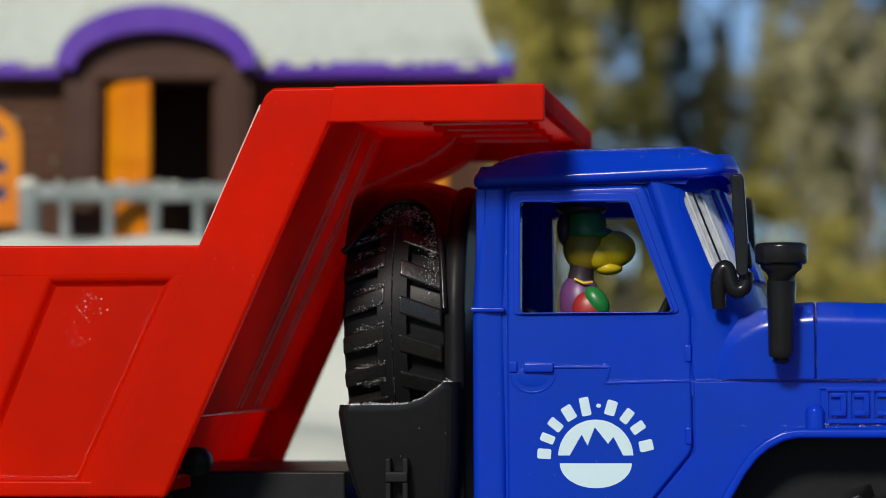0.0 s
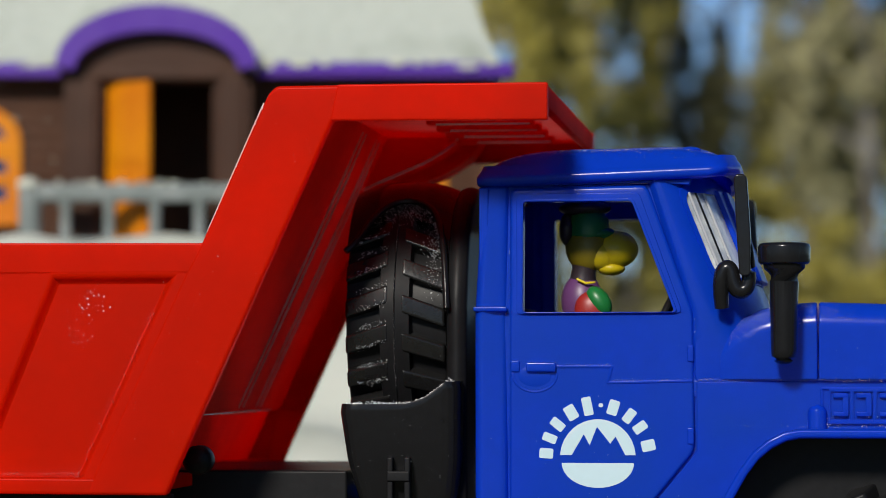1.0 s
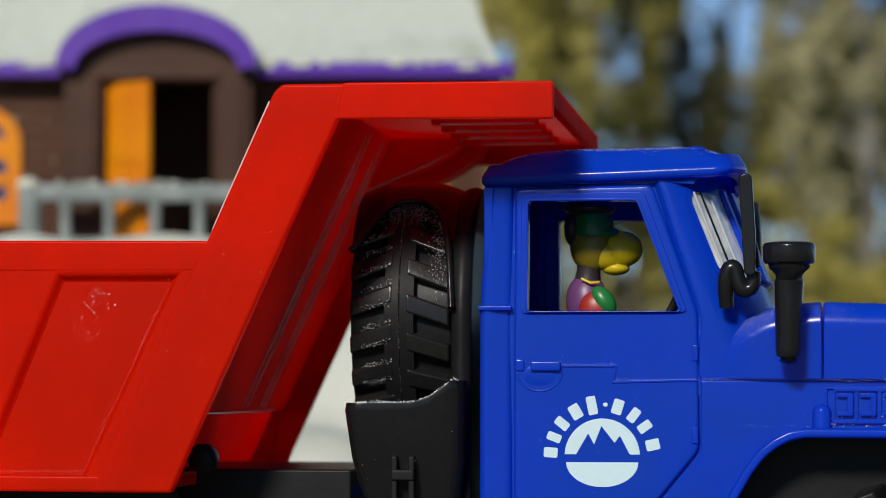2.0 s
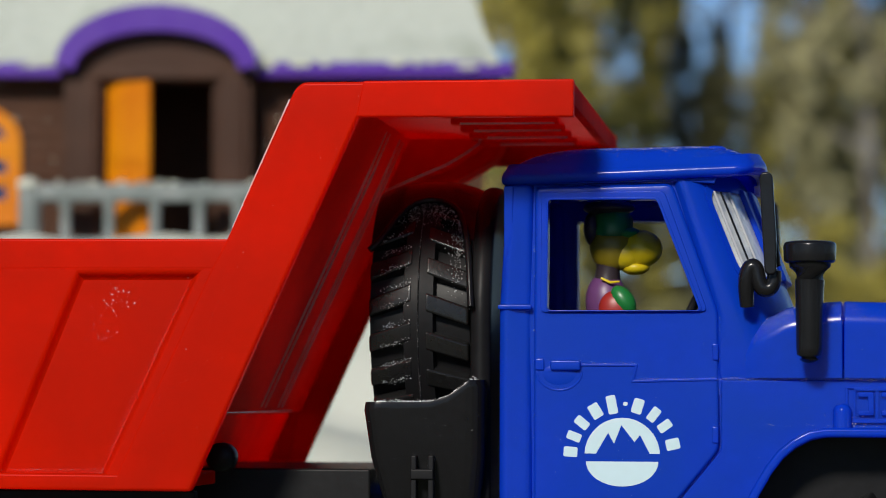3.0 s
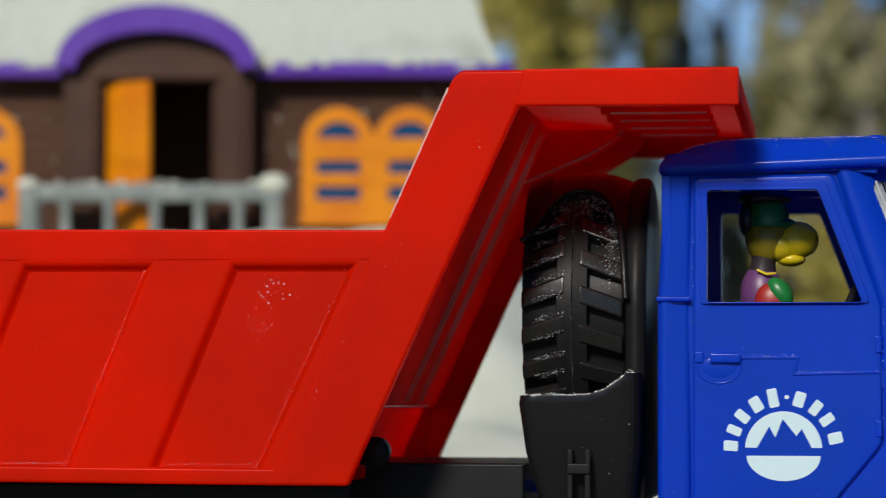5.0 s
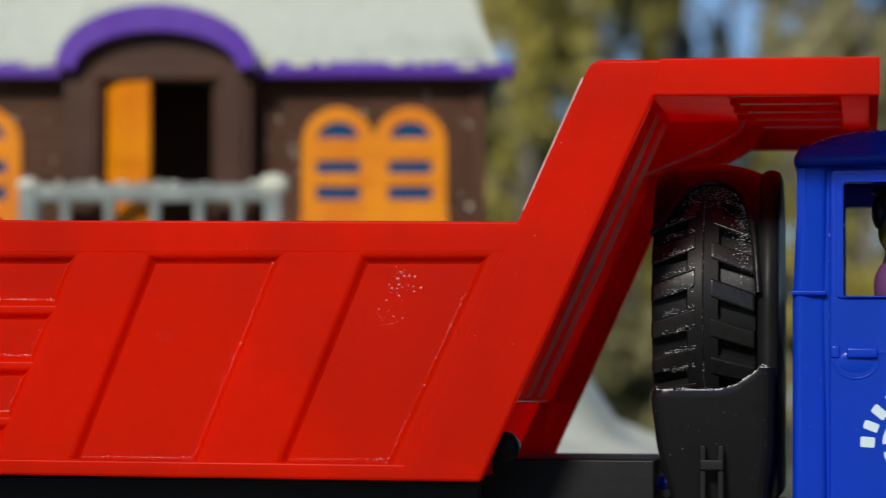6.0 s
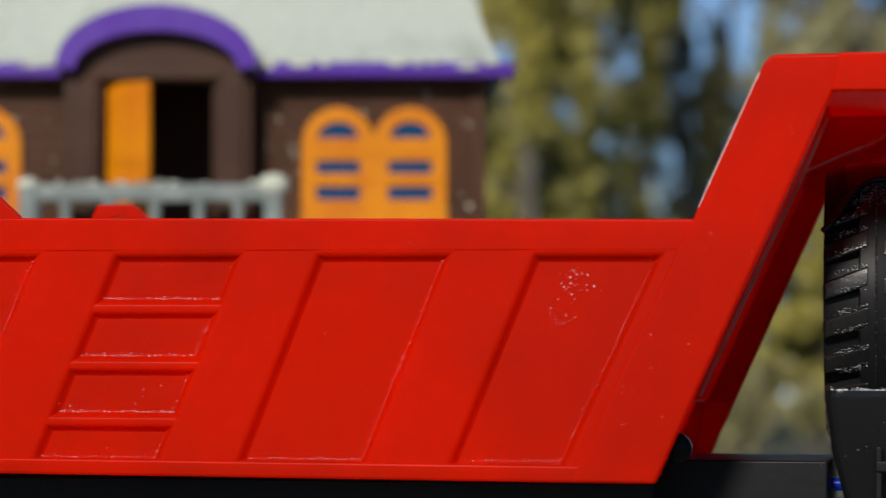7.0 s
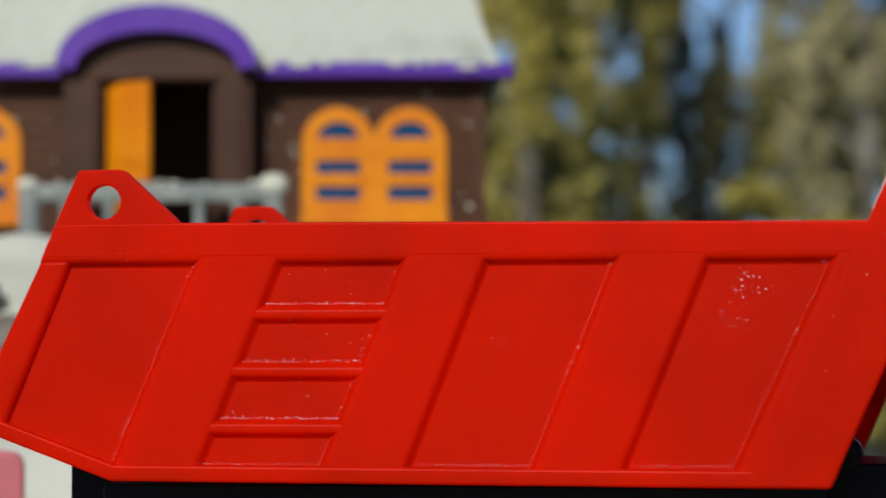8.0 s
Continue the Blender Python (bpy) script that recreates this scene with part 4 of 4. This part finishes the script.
for k in range(120):
    q = random.choice((((110, 20.4), (157, 21)), ((157.5, 20.6), (175, -24)), ((108, 20), (108, -100)), ((177, -26), (177, -76)), ((112, -25.2), (172, -25.2))))
    f = random.random()
    crumb(bm, (q[0][0] + (q[1][0] - q[0][0]) * f, 41.6 + lean(q[0][1] + (q[1][1] - q[0][1]) * f), q[0][1] + (q[1][1] - q[0][1]) * f), size(0.05, 0.2))
on_cab = part("snow_dust", bm, CRUMB, cab, "loose white snow crumbs")
on_cab["kind"] = "stuff"
bm = bmesh.new()
for k in range(2600):     # on the spare tyre: clumps along the edges of the tread and the right shoulder
    pick = random.random()
    if pick < 0.35:
        a, w = random.gauss(126, 5), random.triangular(-14, 17, 6)
    elif pick < 0.6:
        a, w = random.triangular(118, 175, 135), random.gauss(14.5, 1.6)
    else:
        edge = 2 * 180 / 22 * random.randint(7, 12) + (0 if random.random() < 0.5 else 8.2)
        w = random.uniform(3, 15) * (1 if edge % 16.4 < 4 else -1)
        a = edge + abs(w) * 0.35 + random.gauss(0, 0.7)
    a = math.radians(a)
    rr = 52.3 - (1.6 if abs(w) > 13 else 0)
    crumb(bm, (SP[0] + w, SP[1] + rr * math.cos(a), SP[2] + rr * math.sin(a)), size(0.04, 0.26))
for k in range(160):      # a thin pale mould seam round the middle
    a = math.radians(random.uniform(120, 215))
    crumb(bm, (SP[0] + random.gauss(0, 0.15), SP[1] + 52.7 * math.cos(a), SP[2] + 52.7 * math.sin(a)), size(0.05, 0.16))
for k in range(620):     # on the rim of the cup
    f = random.random()
    crumb(bm, (45.2 + 41 * f, 46.0 + 4 * f + random.random() * 5, -59.0 + 8.5 * min(1, max(0, (41 * f - 20.8) / 17)) ** 2 + abs(random.gauss(0, 0.5)) - 1.0 * random.random()), size(0.10, 0.5))
for k in range(60):
    crumb(bm, (random.uniform(42, 86), 44.6 + random.random(), random.uniform(-95, -62)), size(0.05, 0.2))
on_spare = part("snow_dust", bm, CRUMB, spare, "loose white snow crumbs")
on_spare["kind"] = "stuff"

# ---- toy house on the snow bank; local x along its front, y to the back, z up, origin at the porch floor ----
HOUSE = pose(-0.1998, 2.10, 0.2372, 0, 0, 0)
house = tagged(new("toy_house"), "brown plastic toy house with purple eaves and snowy roof", "toy house")
house.matrix_world = HOUSE
WL, WR = -230.0, 230.0
bm = bmesh.new()
box(bm, WL, -40, 2.5, 8, -30, 122, 0.5)
box(bm, 40, WR, 2.5, 8, -30, 122, 0.5)
box(bm, -41, 41, 2.5, 8, 114, 122, 0.5)
wall = part("front_wall", bm, BROWN, house)
for k in range(16):
    z = -29 + k * 9.45
    for x0, x1 in ((WL + 6, -66), (66, WR - 6)):
        part("plank", box(bmesh.new(), x0, x1, -0.4, 3.2, z, z + 8.7, 0.9), BROWN, wall)
for x in (WL, WR - 10):
    part("corner_post", box(bmesh.new(), x, x + 10, -2.5, 8, -30, 121, 1.2), BROWN, wall)
part("side_wall", box(bmesh.new(), WL, WL + 6, 8, 220, -30, 122, 0.5), BROWN, house)
part("side_wall", box(bmesh.new(), WR - 6, WR, 8, 220, -30, 122, 0.5), BROWN, house)
part("back_wall", box(bmesh.new(), WL + 6, WR - 6, 214, 220, -30, 122, 0.5), BROWN, house)
part("floor_plate", box(bmesh.new(), WL - 2, WR + 2, -60, 221, -36, -29.5, 1), BROWN, house)
part("inner_partition", box(bmesh.new(), -150, 150, 90, 94, -29, 121, 0.5), BROWN, house)
# porch front with its arched gable, in the brown darkened for shade
gable = [(67 * math.cos(a), 118 + 36 * math.sin(a)) for a in [math.pi * k / 24 for k in range(25)]]
porch = part("gable_wall", prism(bmesh.new(), gable + [(-67, 114), (67, 114)], -30, -24, 0.6), BROWN_SHADED, house)
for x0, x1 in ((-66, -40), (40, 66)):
    part("porch_pillar", box(bmesh.new(), x0, x1, -30, -24, -30, 113.8, 0.6), BROWN_SHADED, house)
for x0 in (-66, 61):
    part("porch_side", box(bmesh.new(), x0, x0 + 5, -23.8, 2.3, -30, 118, 0.5), BROWN_SHADED, house)
bm = bmesh.new()
for x in (-52, 52):
    box(bm, x - 9, x + 9, -32.5, -28, -30, 116, 1.2)
strip(bm, [(x * 0.86, 112 + (z - 118) * 0.8 + 8) for x, z in gable], 5, -33, -28, 0.8)
box(bm, -44, 44, -33, -28, 113, 120, 1)
part("porch_moulding", bm, BROWN_SHADED, porch)
bm = bmesh.new()
o, i = [(70.5 * math.cos(a), 121 + 43.5 * math.sin(a)) for a in [math.pi * k / 32 for k in range(33)]], [(57.0 * math.cos(a), 119 + 27 * math.sin(a)) for a in [math.pi * k / 32 for k in range(33)]]
prism(bm, o + i[::-1], -45, -29, 0)
part("gable_arch", bm, PURPLE, house, "purple arched eave over the porch")
bm = bmesh.new()


def arc_band(bm, outer, inner, y0, y1):
    """A curved slab between two arcs in x, z."""
    rows = [[bm.verts.new((p[0], yy, p[1])) for p, yy in ((a, y0), (a, y1), (c, y1), (c, y0))] for a, c in zip(outer, inner)]
    for p, q in zip(rows, rows[1:]):
        for k in range(4):
            bm.faces.new((p[k], q[k], q[(k + 1) % 4], p[(k + 1) % 4]))
    bm.faces.new(rows[0])
    bm.faces.new(rows[-1][::-1])
    bmesh.ops.recalc_face_normals(bm, faces=bm.faces)
    return bm


arc_band(bm, [(x * 1.01, z + 3.5) for x, z in o], [(x * 0.97, z - 3) for x, z in o], -41, 130)
part("arch_roof", bm, ROOFING, house, "snow on the arched porch roof")
# roof: flared mansard
bm = bmesh.new()
t = bmesh.new()
NX, NR = 60, 16
prof = [(0, 122, 0), (6, 126, 6), (16, 136, 12), (26, 150, 18), (34, 168, 23), (42, 190, 28), (52, 215, 34), (70, 238, 42), (100, 250, 60)]
rows = []
for inset, z, sx in prof:
    row = []
    for k in range(NX + 1):
        x = -248 + sx + (496 - 2 * sx) * k / NX
        row.append((x, -22 + inset, z))
    rows.append(row)
for inset, z, sx in prof[::-1]:
    rows.append([(-236 + sx * 0.9 + (472 - 1.8 * sx) * k / NX, 242 - inset, z) for k in range(NX + 1)])
vs = [[t.verts.new(Vector(p) + Vector((0, 0, 0.9 * noise.noise(Vector(p) * 0.05)))) for p in row] for row in rows]
for a, c in zip(vs, vs[1:]):
    for k in range(NX):
        t.faces.new((a[k], a[k + 1], c[k + 1], c[k]))
n = len(prof)
for side in (0, -1):
    for j in range(n - 1):
        t.faces.new((vs[j][side], vs[j + 1][side], vs[-2 - j][side], vs[-1 - j][side]))
bmesh.ops.recalc_face_normals(t, faces=t.faces)
absorb(bm, t)
part("roof", bm, ROOFING, house, "pale roof under a layer of snow")
for x0, x1 in ((-249, -68), (68, 249)):
    part("eave", box(bmesh.new(), x0, x1, -25, -19, 115.5, 126.5, 1.8), PURPLE, house, "purple eave board")
for x in (-250, 244):
    part("eave", box(bmesh.new(), x, x + 6, -24, 6, 115.5, 126.5, 1.8), PURPLE, house, "purple eave board")
part("ceiling_plate", box(bmesh.new(), WL - 3, WR + 3, -20, 236, 121.5, 124, 0.4), BROWN, house)
# lumps of snow on the eave and the walls
random.seed(5)
bm = bmesh.new()
for k in range(26):
    x = random.choice((random.uniform(70, 248), random.uniform(-248, -70)))
    ball(bm, (x, -23 - random.random() * 3, 125 + random.gauss(0, 2.2)), (random.uniform(2, 9), 3, random.uniform(1.2, 3.2)), 0, 8, 6)
for x, z, r in ((-90, 119, 4.5), (182, 121, 6), (196, 120, 5), (206, 122, 5), (83, 88, 2.5), (219, 26, 4), (224, 31, 3), (218, 84, 2.5), (188, 106, 3), (95, 62, 2.5)):
    ball(bm, (x, -1, z), (r * 0.55, 1.0, r * 0.45), 0, 10, 8)
for k in range(70):
    x = random.choice((random.uniform(68, 222), random.uniform(-222, -68)))
    ball(bm, (x, -0.6, random.uniform(4, 116)), (random.uniform(0.5, 1.8), 0.5, random.uniform(0.4, 1.0)), 0, 6, 4)
lumps = part("stuck_snow", bm, SNOW, house, "small lumps of snow stuck to the house")
lumps["kind"] = "stuff"
# door
bm = bmesh.new()
ring(bm, [(-40, -30), (-40, 114), (40, 114), (40, -30)], [(-37.5, -28), (-37.5, 111), (37.5, 111), (37.5, -28)], -23, -15, (0, 40), 0.6)
frame_ob = part("door_frame", bm, BROWN_SHADED, house)
bm = bmesh.new()
box(bm, 0, 41, -2, 2, -28, 111, 0.8)
box(bm, 4, 37, -3.2, 0, 55, 104, 0.8)
box(bm, 4, 37, -3.2, 0, -20, 46, 0.8)
leaf = part("door_leaf", bm, ORANGE, house, "orange door standing half open")
leaf.location, leaf.rotation_euler = (-0.0355, -0.020, 0), (0, 0, radians(-40))
part("door_knob", ball(bmesh.new(), (37, -4, 42), (3, 3, 4)), ORANGE, leaf)


def window(x0):
    """Pair of arched shutters with slots, as one orange window."""
    win = part("window", box(bmesh.new(), x0 - 53, x0 + 53, -4, 4, 12, 19, 1.2), ORANGE, house, "orange double arched window with dark blue slots")
    for c in (x0 - 25.5, x0 + 25.5):
        dome = [(c + 26 * math.cos(a), 70 + 26.5 * math.sin(a)) for a in [math.pi * k / 20 for k in range(21)]]
        hole = rounded([(c - 14.5, 74.5), (c + 14.5, 74.5)] + [(c + 14.5 * math.cos(a), 74.5 + 11.5 * math.sin(a)) for a in [math.pi * k / 12 for k in range(1, 12)]], 1, 2)
        bm = bmesh.new()
        ring(bm, dome + [(c - 26, 60.4), (c + 26, 60.4)], hole, -3, 3, (c, 78), 0.6)
        for z0, z1, h0, h1 in ((41.6, 60.4, 49.2, 58.2), (17, 41.6, 30.6, 40.0)):
            ring(bm, [(c - 26, z0), (c + 26, z0), (c + 26, z1), (c - 26, z1)], [(c - 15.5, h0), (c + 15.5, h0), (c + 15.5, h1), (c - 15.5, h1)], -3, 3, (c, (h0 + h1) / 2), 0.6)
        part("shutter", bm, ORANGE, win)
        part("pane", box(bmesh.new(), c - 17, c + 17, -1.4, 0.6, 22, 88, 0.2), PANE_BLUE, win)


window(151)
window(-151)
# railing of the porch
railing = part("railing", box(bmesh.new(), -90, 90, -66, -58, 25.0, 37.5, 2.2), GREY, house, "grey plastic porch railing with snow on it")
for x in (-81, -60, -30, 1.5, 32, 59, 80):
    bm = bmesh.new()
    lathe(bm, [(-3, 5.0), (4, 4.0), (14, 3.6), (20, 4.0), (28, 5.4)], (x, -62, 0), "z", 14)
    part("baluster", bm, GREY, railing)
part("bottom_rail", box(bmesh.new(), -92, 92, -66, -58, -6, 0, 1.2), GREY, railing)
for x in (-86, 83):
    bm = bmesh.new()
    box(bm, x - 6, x + 6, -68, -56, -6, 39, 1.5)
    part("end_post", bm, GREY, railing)
    part("snow_cap", ball(bmesh.new(), (x, -62, 37), (11 if x > 0 else 8, 9, 8 if x > 0 else 5)), SNOW, railing, "lump of snow on the railing post")
random.seed(8)
bm = bmesh.new()
for k in range(16):
    ball(bm, (random.uniform(-88, 88), -62 + random.gauss(0, 2), 37.5 + random.random()), (random.uniform(2, 6), 3, random.uniform(0.8, 2.2)), 0, 8, 6)
rs = part("rail_snow", bm, SNOW, railing, "thin snow on the rail")
rs["kind"] = "stuff"

# ---- snow bank under the house (metres) ----
def bank(x, y):
    """Height of the snow bank."""
    side = 1 / (1 + math.exp((x - 0.115 - 0.10 * (2.0 - y)) / 0.035))
    left = 1 / (1 + math.exp((-0.95 - x) / 0.08))
    up = 1 / (1 + math.exp(-(y - 1.76) / 0.075))
    back = 1 / (1 + math.exp((y - 2.5) / 0.06))
    n = noise.noise(Vector((x * 5, y * 5, 0.3))) * 0.022 + noise.noise(Vector((x * 16, y * 16, 1.3))) * 0.008 + noise.noise(Vector((x * 50, y * 50, 2.3))) * 0.003
    top = 0.247 * up * side * left * back
    low = 0.132 * (1 / (1 + math.exp((x - 0.22) / 0.045))) * (1 / (1 + math.exp(-(y - 1.62) / 0.04))) * left * back
    h = max(top, low)
    flat_top = 1 - 0.9 * min(1, max(0, (y - 1.98) / 0.05)) * (1 if abs(x + 0.2) < 0.26 else 0)
    h += 0.014 * math.exp(-((y - 1.985) / 0.03) ** 2) * side * left
    return h + n * min(1, h * 12) * flat_top - 0.012


bm = bmesh.new()
GX, GY = 150, 90
vs = [[bm.verts.new((-1.25 + 1.95 * i / GX, 1.42 + 1.3 * j / GY, bank(-1.25 + 1.95 * i / GX, 1.42 + 1.3 * j / GY))) for j in range(GY + 1)] for i in range(GX + 1)]
for a, c in zip(vs, vs[1:]):
    for j in range(GY):
        bm.faces.new((a[j], c[j], c[j + 1], a[j + 1]))
snow_bank = finish("snow_bank", bm, SNOW, scale=1, angle=80)
tagged(snow_bank, "lumpy white snow bank under the toy house", "snow", kind="structure")
# brown stones poking out of the bank
random.seed(21)
for x, y, r in ((-0.315, 1.80, 0.022), (-0.30, 1.86, 0.026), (-0.345, 1.78, 0.018), (-0.27, 1.83, 0.016)):
    bm = bmesh.new()
    bmesh.ops.create_icosphere(bm, subdivisions=3, radius=r)
    for v in bm.verts:
        v.co *= 1 + 0.35 * noise.noise(v.co * 60 + Vector((x * 90, y, 0)))
        v.co.z *= 0.75
    st = finish("stone", bm, BARK, scale=1, angle=60)
    st.location = (x, y, bank(x, y) + r * 0.2)
    tagged(st, "rough brown stone half buried in the snow bank", "stone", "stones in the snow bank")
# pink toy block behind the truck's tail
bm = bmesh.new()
prism(bm, rounded([(-30, 0), (30, 0), (30, 101), (-30, 101)], 9, 5), -16, 16, 3)
block = finish("toy_block", bm, PINK)
block.location = (-0.243, 1.50, 0.0)
block.rotation_euler = (0, 0, 0.3)
tagged(block, "small rounded pink plastic toy block on snow", "toy")

# ---- ground to the horizon ----
bm = bmesh.new()
NG = 60
def spread(k):
    u = -1 + 2 * k / NG
    return math.copysign(abs(u) ** 3, u) * 900


gv = [[bm.verts.new((spread(i), spread(j) + 3, 0.0 + (0.015 * noise.noise(Vector((spread(i), spread(j), 0)) * 0.7) if math.hypot(spread(i), spread(j)) > 1.2 else 0))) for j in range(NG + 1)] for i in range(NG + 1)]
for a, c in zip(gv, gv[1:]):
    for j in range(NG):
        bm.faces.new((a[j], c[j], c[j + 1], a[j + 1]))
ground = finish("ground", bm, SOIL, scale=1, angle=80)
tagged(ground, "dull green meadow with bare soil", "ground", kind="structure")


# ---- shrubs and young trees behind ----
def tree(x, y, height, spread_r, leaves, leaf_mat, leaf_len, seed, low=0.1, label="", name="tree", trunk_r=0.03, strands=0):
    rnd = random.Random(seed)
    root = tagged(new(name), label, "tree" if name == "tree" else "shrub")
    root.location = (x, y, 0)
    bm = bmesh.new()
    pts, p = [], Vector((0, 0, -0.05))
    for k in range(9):
        pts.append(p.copy())
        p = p + Vector((rnd.gauss(0, 0.02), rnd.gauss(0, 0.02), height / 8))
    tube(bm, pts, [trunk_r * (1.15 - 0.12 * k) for k in range(9)], 10)
    tips = []
    for k in range(16):
        f = rnd.uniform(low, 0.98)
        i = min(7, int(f * 8))
        a = pts[i].lerp(pts[i + 1], f * 8 - i)
        ang, reach = rnd.uniform(0, 6.28), spread_r * rnd.uniform(0.5, 1.0) * (1.15 - 0.6 * f)
        b = a + Vector((math.cos(ang) * reach * 0.5, math.sin(ang) * reach * 0.5, reach * 0.3))
        c = a + Vector((math.cos(ang) * reach, math.sin(ang) * reach, reach * rnd.uniform(0.1, 0.5)))
        tube(bm, [a, b, c], [trunk_r * 0.4, trunk_r * 0.26, trunk_r * 0.08], 6)
        tips += [(a, b), (b, c), (b, c)]
        for q in range(3):
            s = b.lerp(c, rnd.random())
            e = s + Vector((rnd.gauss(0, 0.2), rnd.gauss(0, 0.2), rnd.gauss(0.02, 0.18))) * reach
            tube(bm, [s, e], [trunk_r * 0.12, trunk_r * 0.04], 5)
            tips += [(s, e), (s, e)]
    part("trunk", bm, BARK, root, scale=1)
    verts, faces = [], []
    hang = []
    for k in range(strands):       # drooping leafy twigs
        a, b = tips[rnd.randrange(len(tips))]
        p = a.lerp(b, rnd.random())
        hang.append((p, p + Vector((rnd.gauss(0, 0.03), rnd.gauss(0, 0.03), -rnd.uniform(0.12, 0.42) * min(1.0, height / 2)))))
    for k in range(leaves):
        if hang and k % 5:
            a, b = hang[rnd.randrange(len(hang))]
            c = a.lerp(b, rnd.random()) + Vector((rnd.gauss(0, 0.016), rnd.gauss(0, 0.016), 0))
        else:
            a, b = tips[rnd.randrange(len(tips))]
            c = a.lerp(b, rnd.random()) + Vector((rnd.gauss(0, 0.06), rnd.gauss(0, 0.06), rnd.gauss(-0.01, 0.06))) * spread_r
        if c.z < 0.01:
            c.z = rnd.uniform(0.01, 0.1)
        q = Euler((rnd.uniform(0, 6.3), rnd.uniform(0, 6.3), rnd.uniform(0, 6.3))).to_matrix()
        L = leaf_len * rnd.uniform(0.6, 1.3)
        n = len(verts)
        for d in ((-0.5, 0, 0), (0, -0.24, 0.05), (0.5, 0, 0), (0, 0.24, 0.05)):
            verts.append(c + q @ Vector(d) * L)
        faces += [(n, n + 1, n + 2), (n, n + 2, n + 3)]
    me = bpy.data.meshes.new("crown")
    me.from_pydata(verts, [], faces)
    me.materials.append(leaf_mat)
    crown = new("crown", me)
    crown.parent = root
    return root


YL, DL, PL = "young tree with yellow-green spring leaves in the meadow", "dark green shrub behind the meadow", "pale grey-green shrub behind the meadow"
LOW = "low yellow-green shrub at the meadow's edge"
BARE = "slender dark trunk with few leaves among the trees"
for k, (x, y, h, r, n, mt, ll, lab, nm, low, hang) in enumerate((
        (0.17, 6.4, 1.9, 0.34, 6500, LEAF, 0.036, YL, "tree", 0.15, 70),
        (0.34, 6.9, 2.3, 0.30, 6000, LEAF, 0.038, YL, "tree", 0.2, 60),
        (0.12, 7.8, 2.2, 0.50, 7000, LEAF, 0.041, YL, "tree", 0.1, 60),
        (0.96, 6.8, 1.9, 0.34, 6000, LEAF_PALE, 0.038, PL, "tree", 0.3, 50),
        (0.98, 8.2, 2.3, 0.30, 4200, LEAF, 0.040, YL, "tree", 0.35, 40),
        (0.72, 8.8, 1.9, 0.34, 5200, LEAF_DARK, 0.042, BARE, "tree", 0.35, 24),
        (0.52, 8.4, 2.2, 0.26, 2600, LEAF, 0.040, YL, "tree", 0.5, 26),
        (0.62, 9.6, 2.1, 0.30, 2200, LEAF_DARK, 0.042, BARE, "tree", 0.42, 20),
        (0.86, 9.4, 2.4, 0.34, 2600, LEAF_DARK, 0.042, BARE, "tree", 0.3, 20),
        (0.42, 10.2, 2.6, 0.34, 3600, LEAF_DARK, 0.044, BARE, "tree", 0.42, 30),
        (1.20, 9.2, 2.4, 0.50, 7000, LEAF_PALE, 0.043, PL, "tree", 0.1, 60),
        (1.42, 8.6, 2.2, 0.55, 7000, LEAF, 0.041, YL, "tree", 0.1, 60),
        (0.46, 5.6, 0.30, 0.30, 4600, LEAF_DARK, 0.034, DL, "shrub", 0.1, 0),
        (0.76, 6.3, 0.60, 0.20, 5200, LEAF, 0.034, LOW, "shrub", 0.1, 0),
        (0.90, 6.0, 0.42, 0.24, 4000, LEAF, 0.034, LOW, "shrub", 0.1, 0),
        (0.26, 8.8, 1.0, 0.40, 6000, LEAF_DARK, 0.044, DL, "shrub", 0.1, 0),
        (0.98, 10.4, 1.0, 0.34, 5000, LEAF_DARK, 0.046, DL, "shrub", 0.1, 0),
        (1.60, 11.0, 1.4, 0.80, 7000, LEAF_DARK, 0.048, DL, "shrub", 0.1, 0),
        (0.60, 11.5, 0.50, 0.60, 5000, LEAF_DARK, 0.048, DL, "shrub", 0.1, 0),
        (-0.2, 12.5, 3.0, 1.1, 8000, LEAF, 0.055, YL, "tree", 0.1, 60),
        # these two stand out of sight behind the house, added for reflections and light
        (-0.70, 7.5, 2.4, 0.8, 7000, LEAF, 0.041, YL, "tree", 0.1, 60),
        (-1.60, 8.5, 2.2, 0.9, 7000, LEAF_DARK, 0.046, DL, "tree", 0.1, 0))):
    tr = tree(x, y, h, r, n, mt, ll, 100 + k, low, lab, nm, 0.024 if nm == "tree" else 0.015, hang)
    tr["group"] = "trees behind" if nm == "tree" else "shrubs behind"
    if k in (2, 11, 19):      # unseen copies round the clearing, added to darken reflections on the truck
        for j in range(9):
            turn = radians(-62 + 42 * j + 13 * (k % 3))       # from the one side, round behind the camera, to the other
            if abs(math.degrees(turn)) < 180:
                reach = 5.5 + 1.3 * (j % 3) + 0.4 * (k % 5)
            else:
                reach = 5.0 + 1.1 * (j % 2)
            cp = copy_thing(tr, pose(reach * math.cos(turn), 1.0 + reach * math.sin(turn) if math.sin(turn) < 0.6 else -reach * 0.8, 0, 0, 0, 70 * j + 25 * k))
            cp["group"] = "trees round the clearing"


def motions():
    walk(truck, truck_rows())
    walk(driver, truck_rows(DRIVER_AT))
    for w, ax, yc in wheels:
        rows, run, last = [], 0.0, None
        for t, x, y, *rest in TRUCK_PATH:
            if last:
                run += math.hypot(x - last[0], y - last[1])
            last = (x, y)
            rows.append((t, pose(ax / 1000, yc / 1000, AXLE_Z / 1000, 0, math.degrees(run / WHEEL_R), 0)))
        walk(w, rows)


motions()
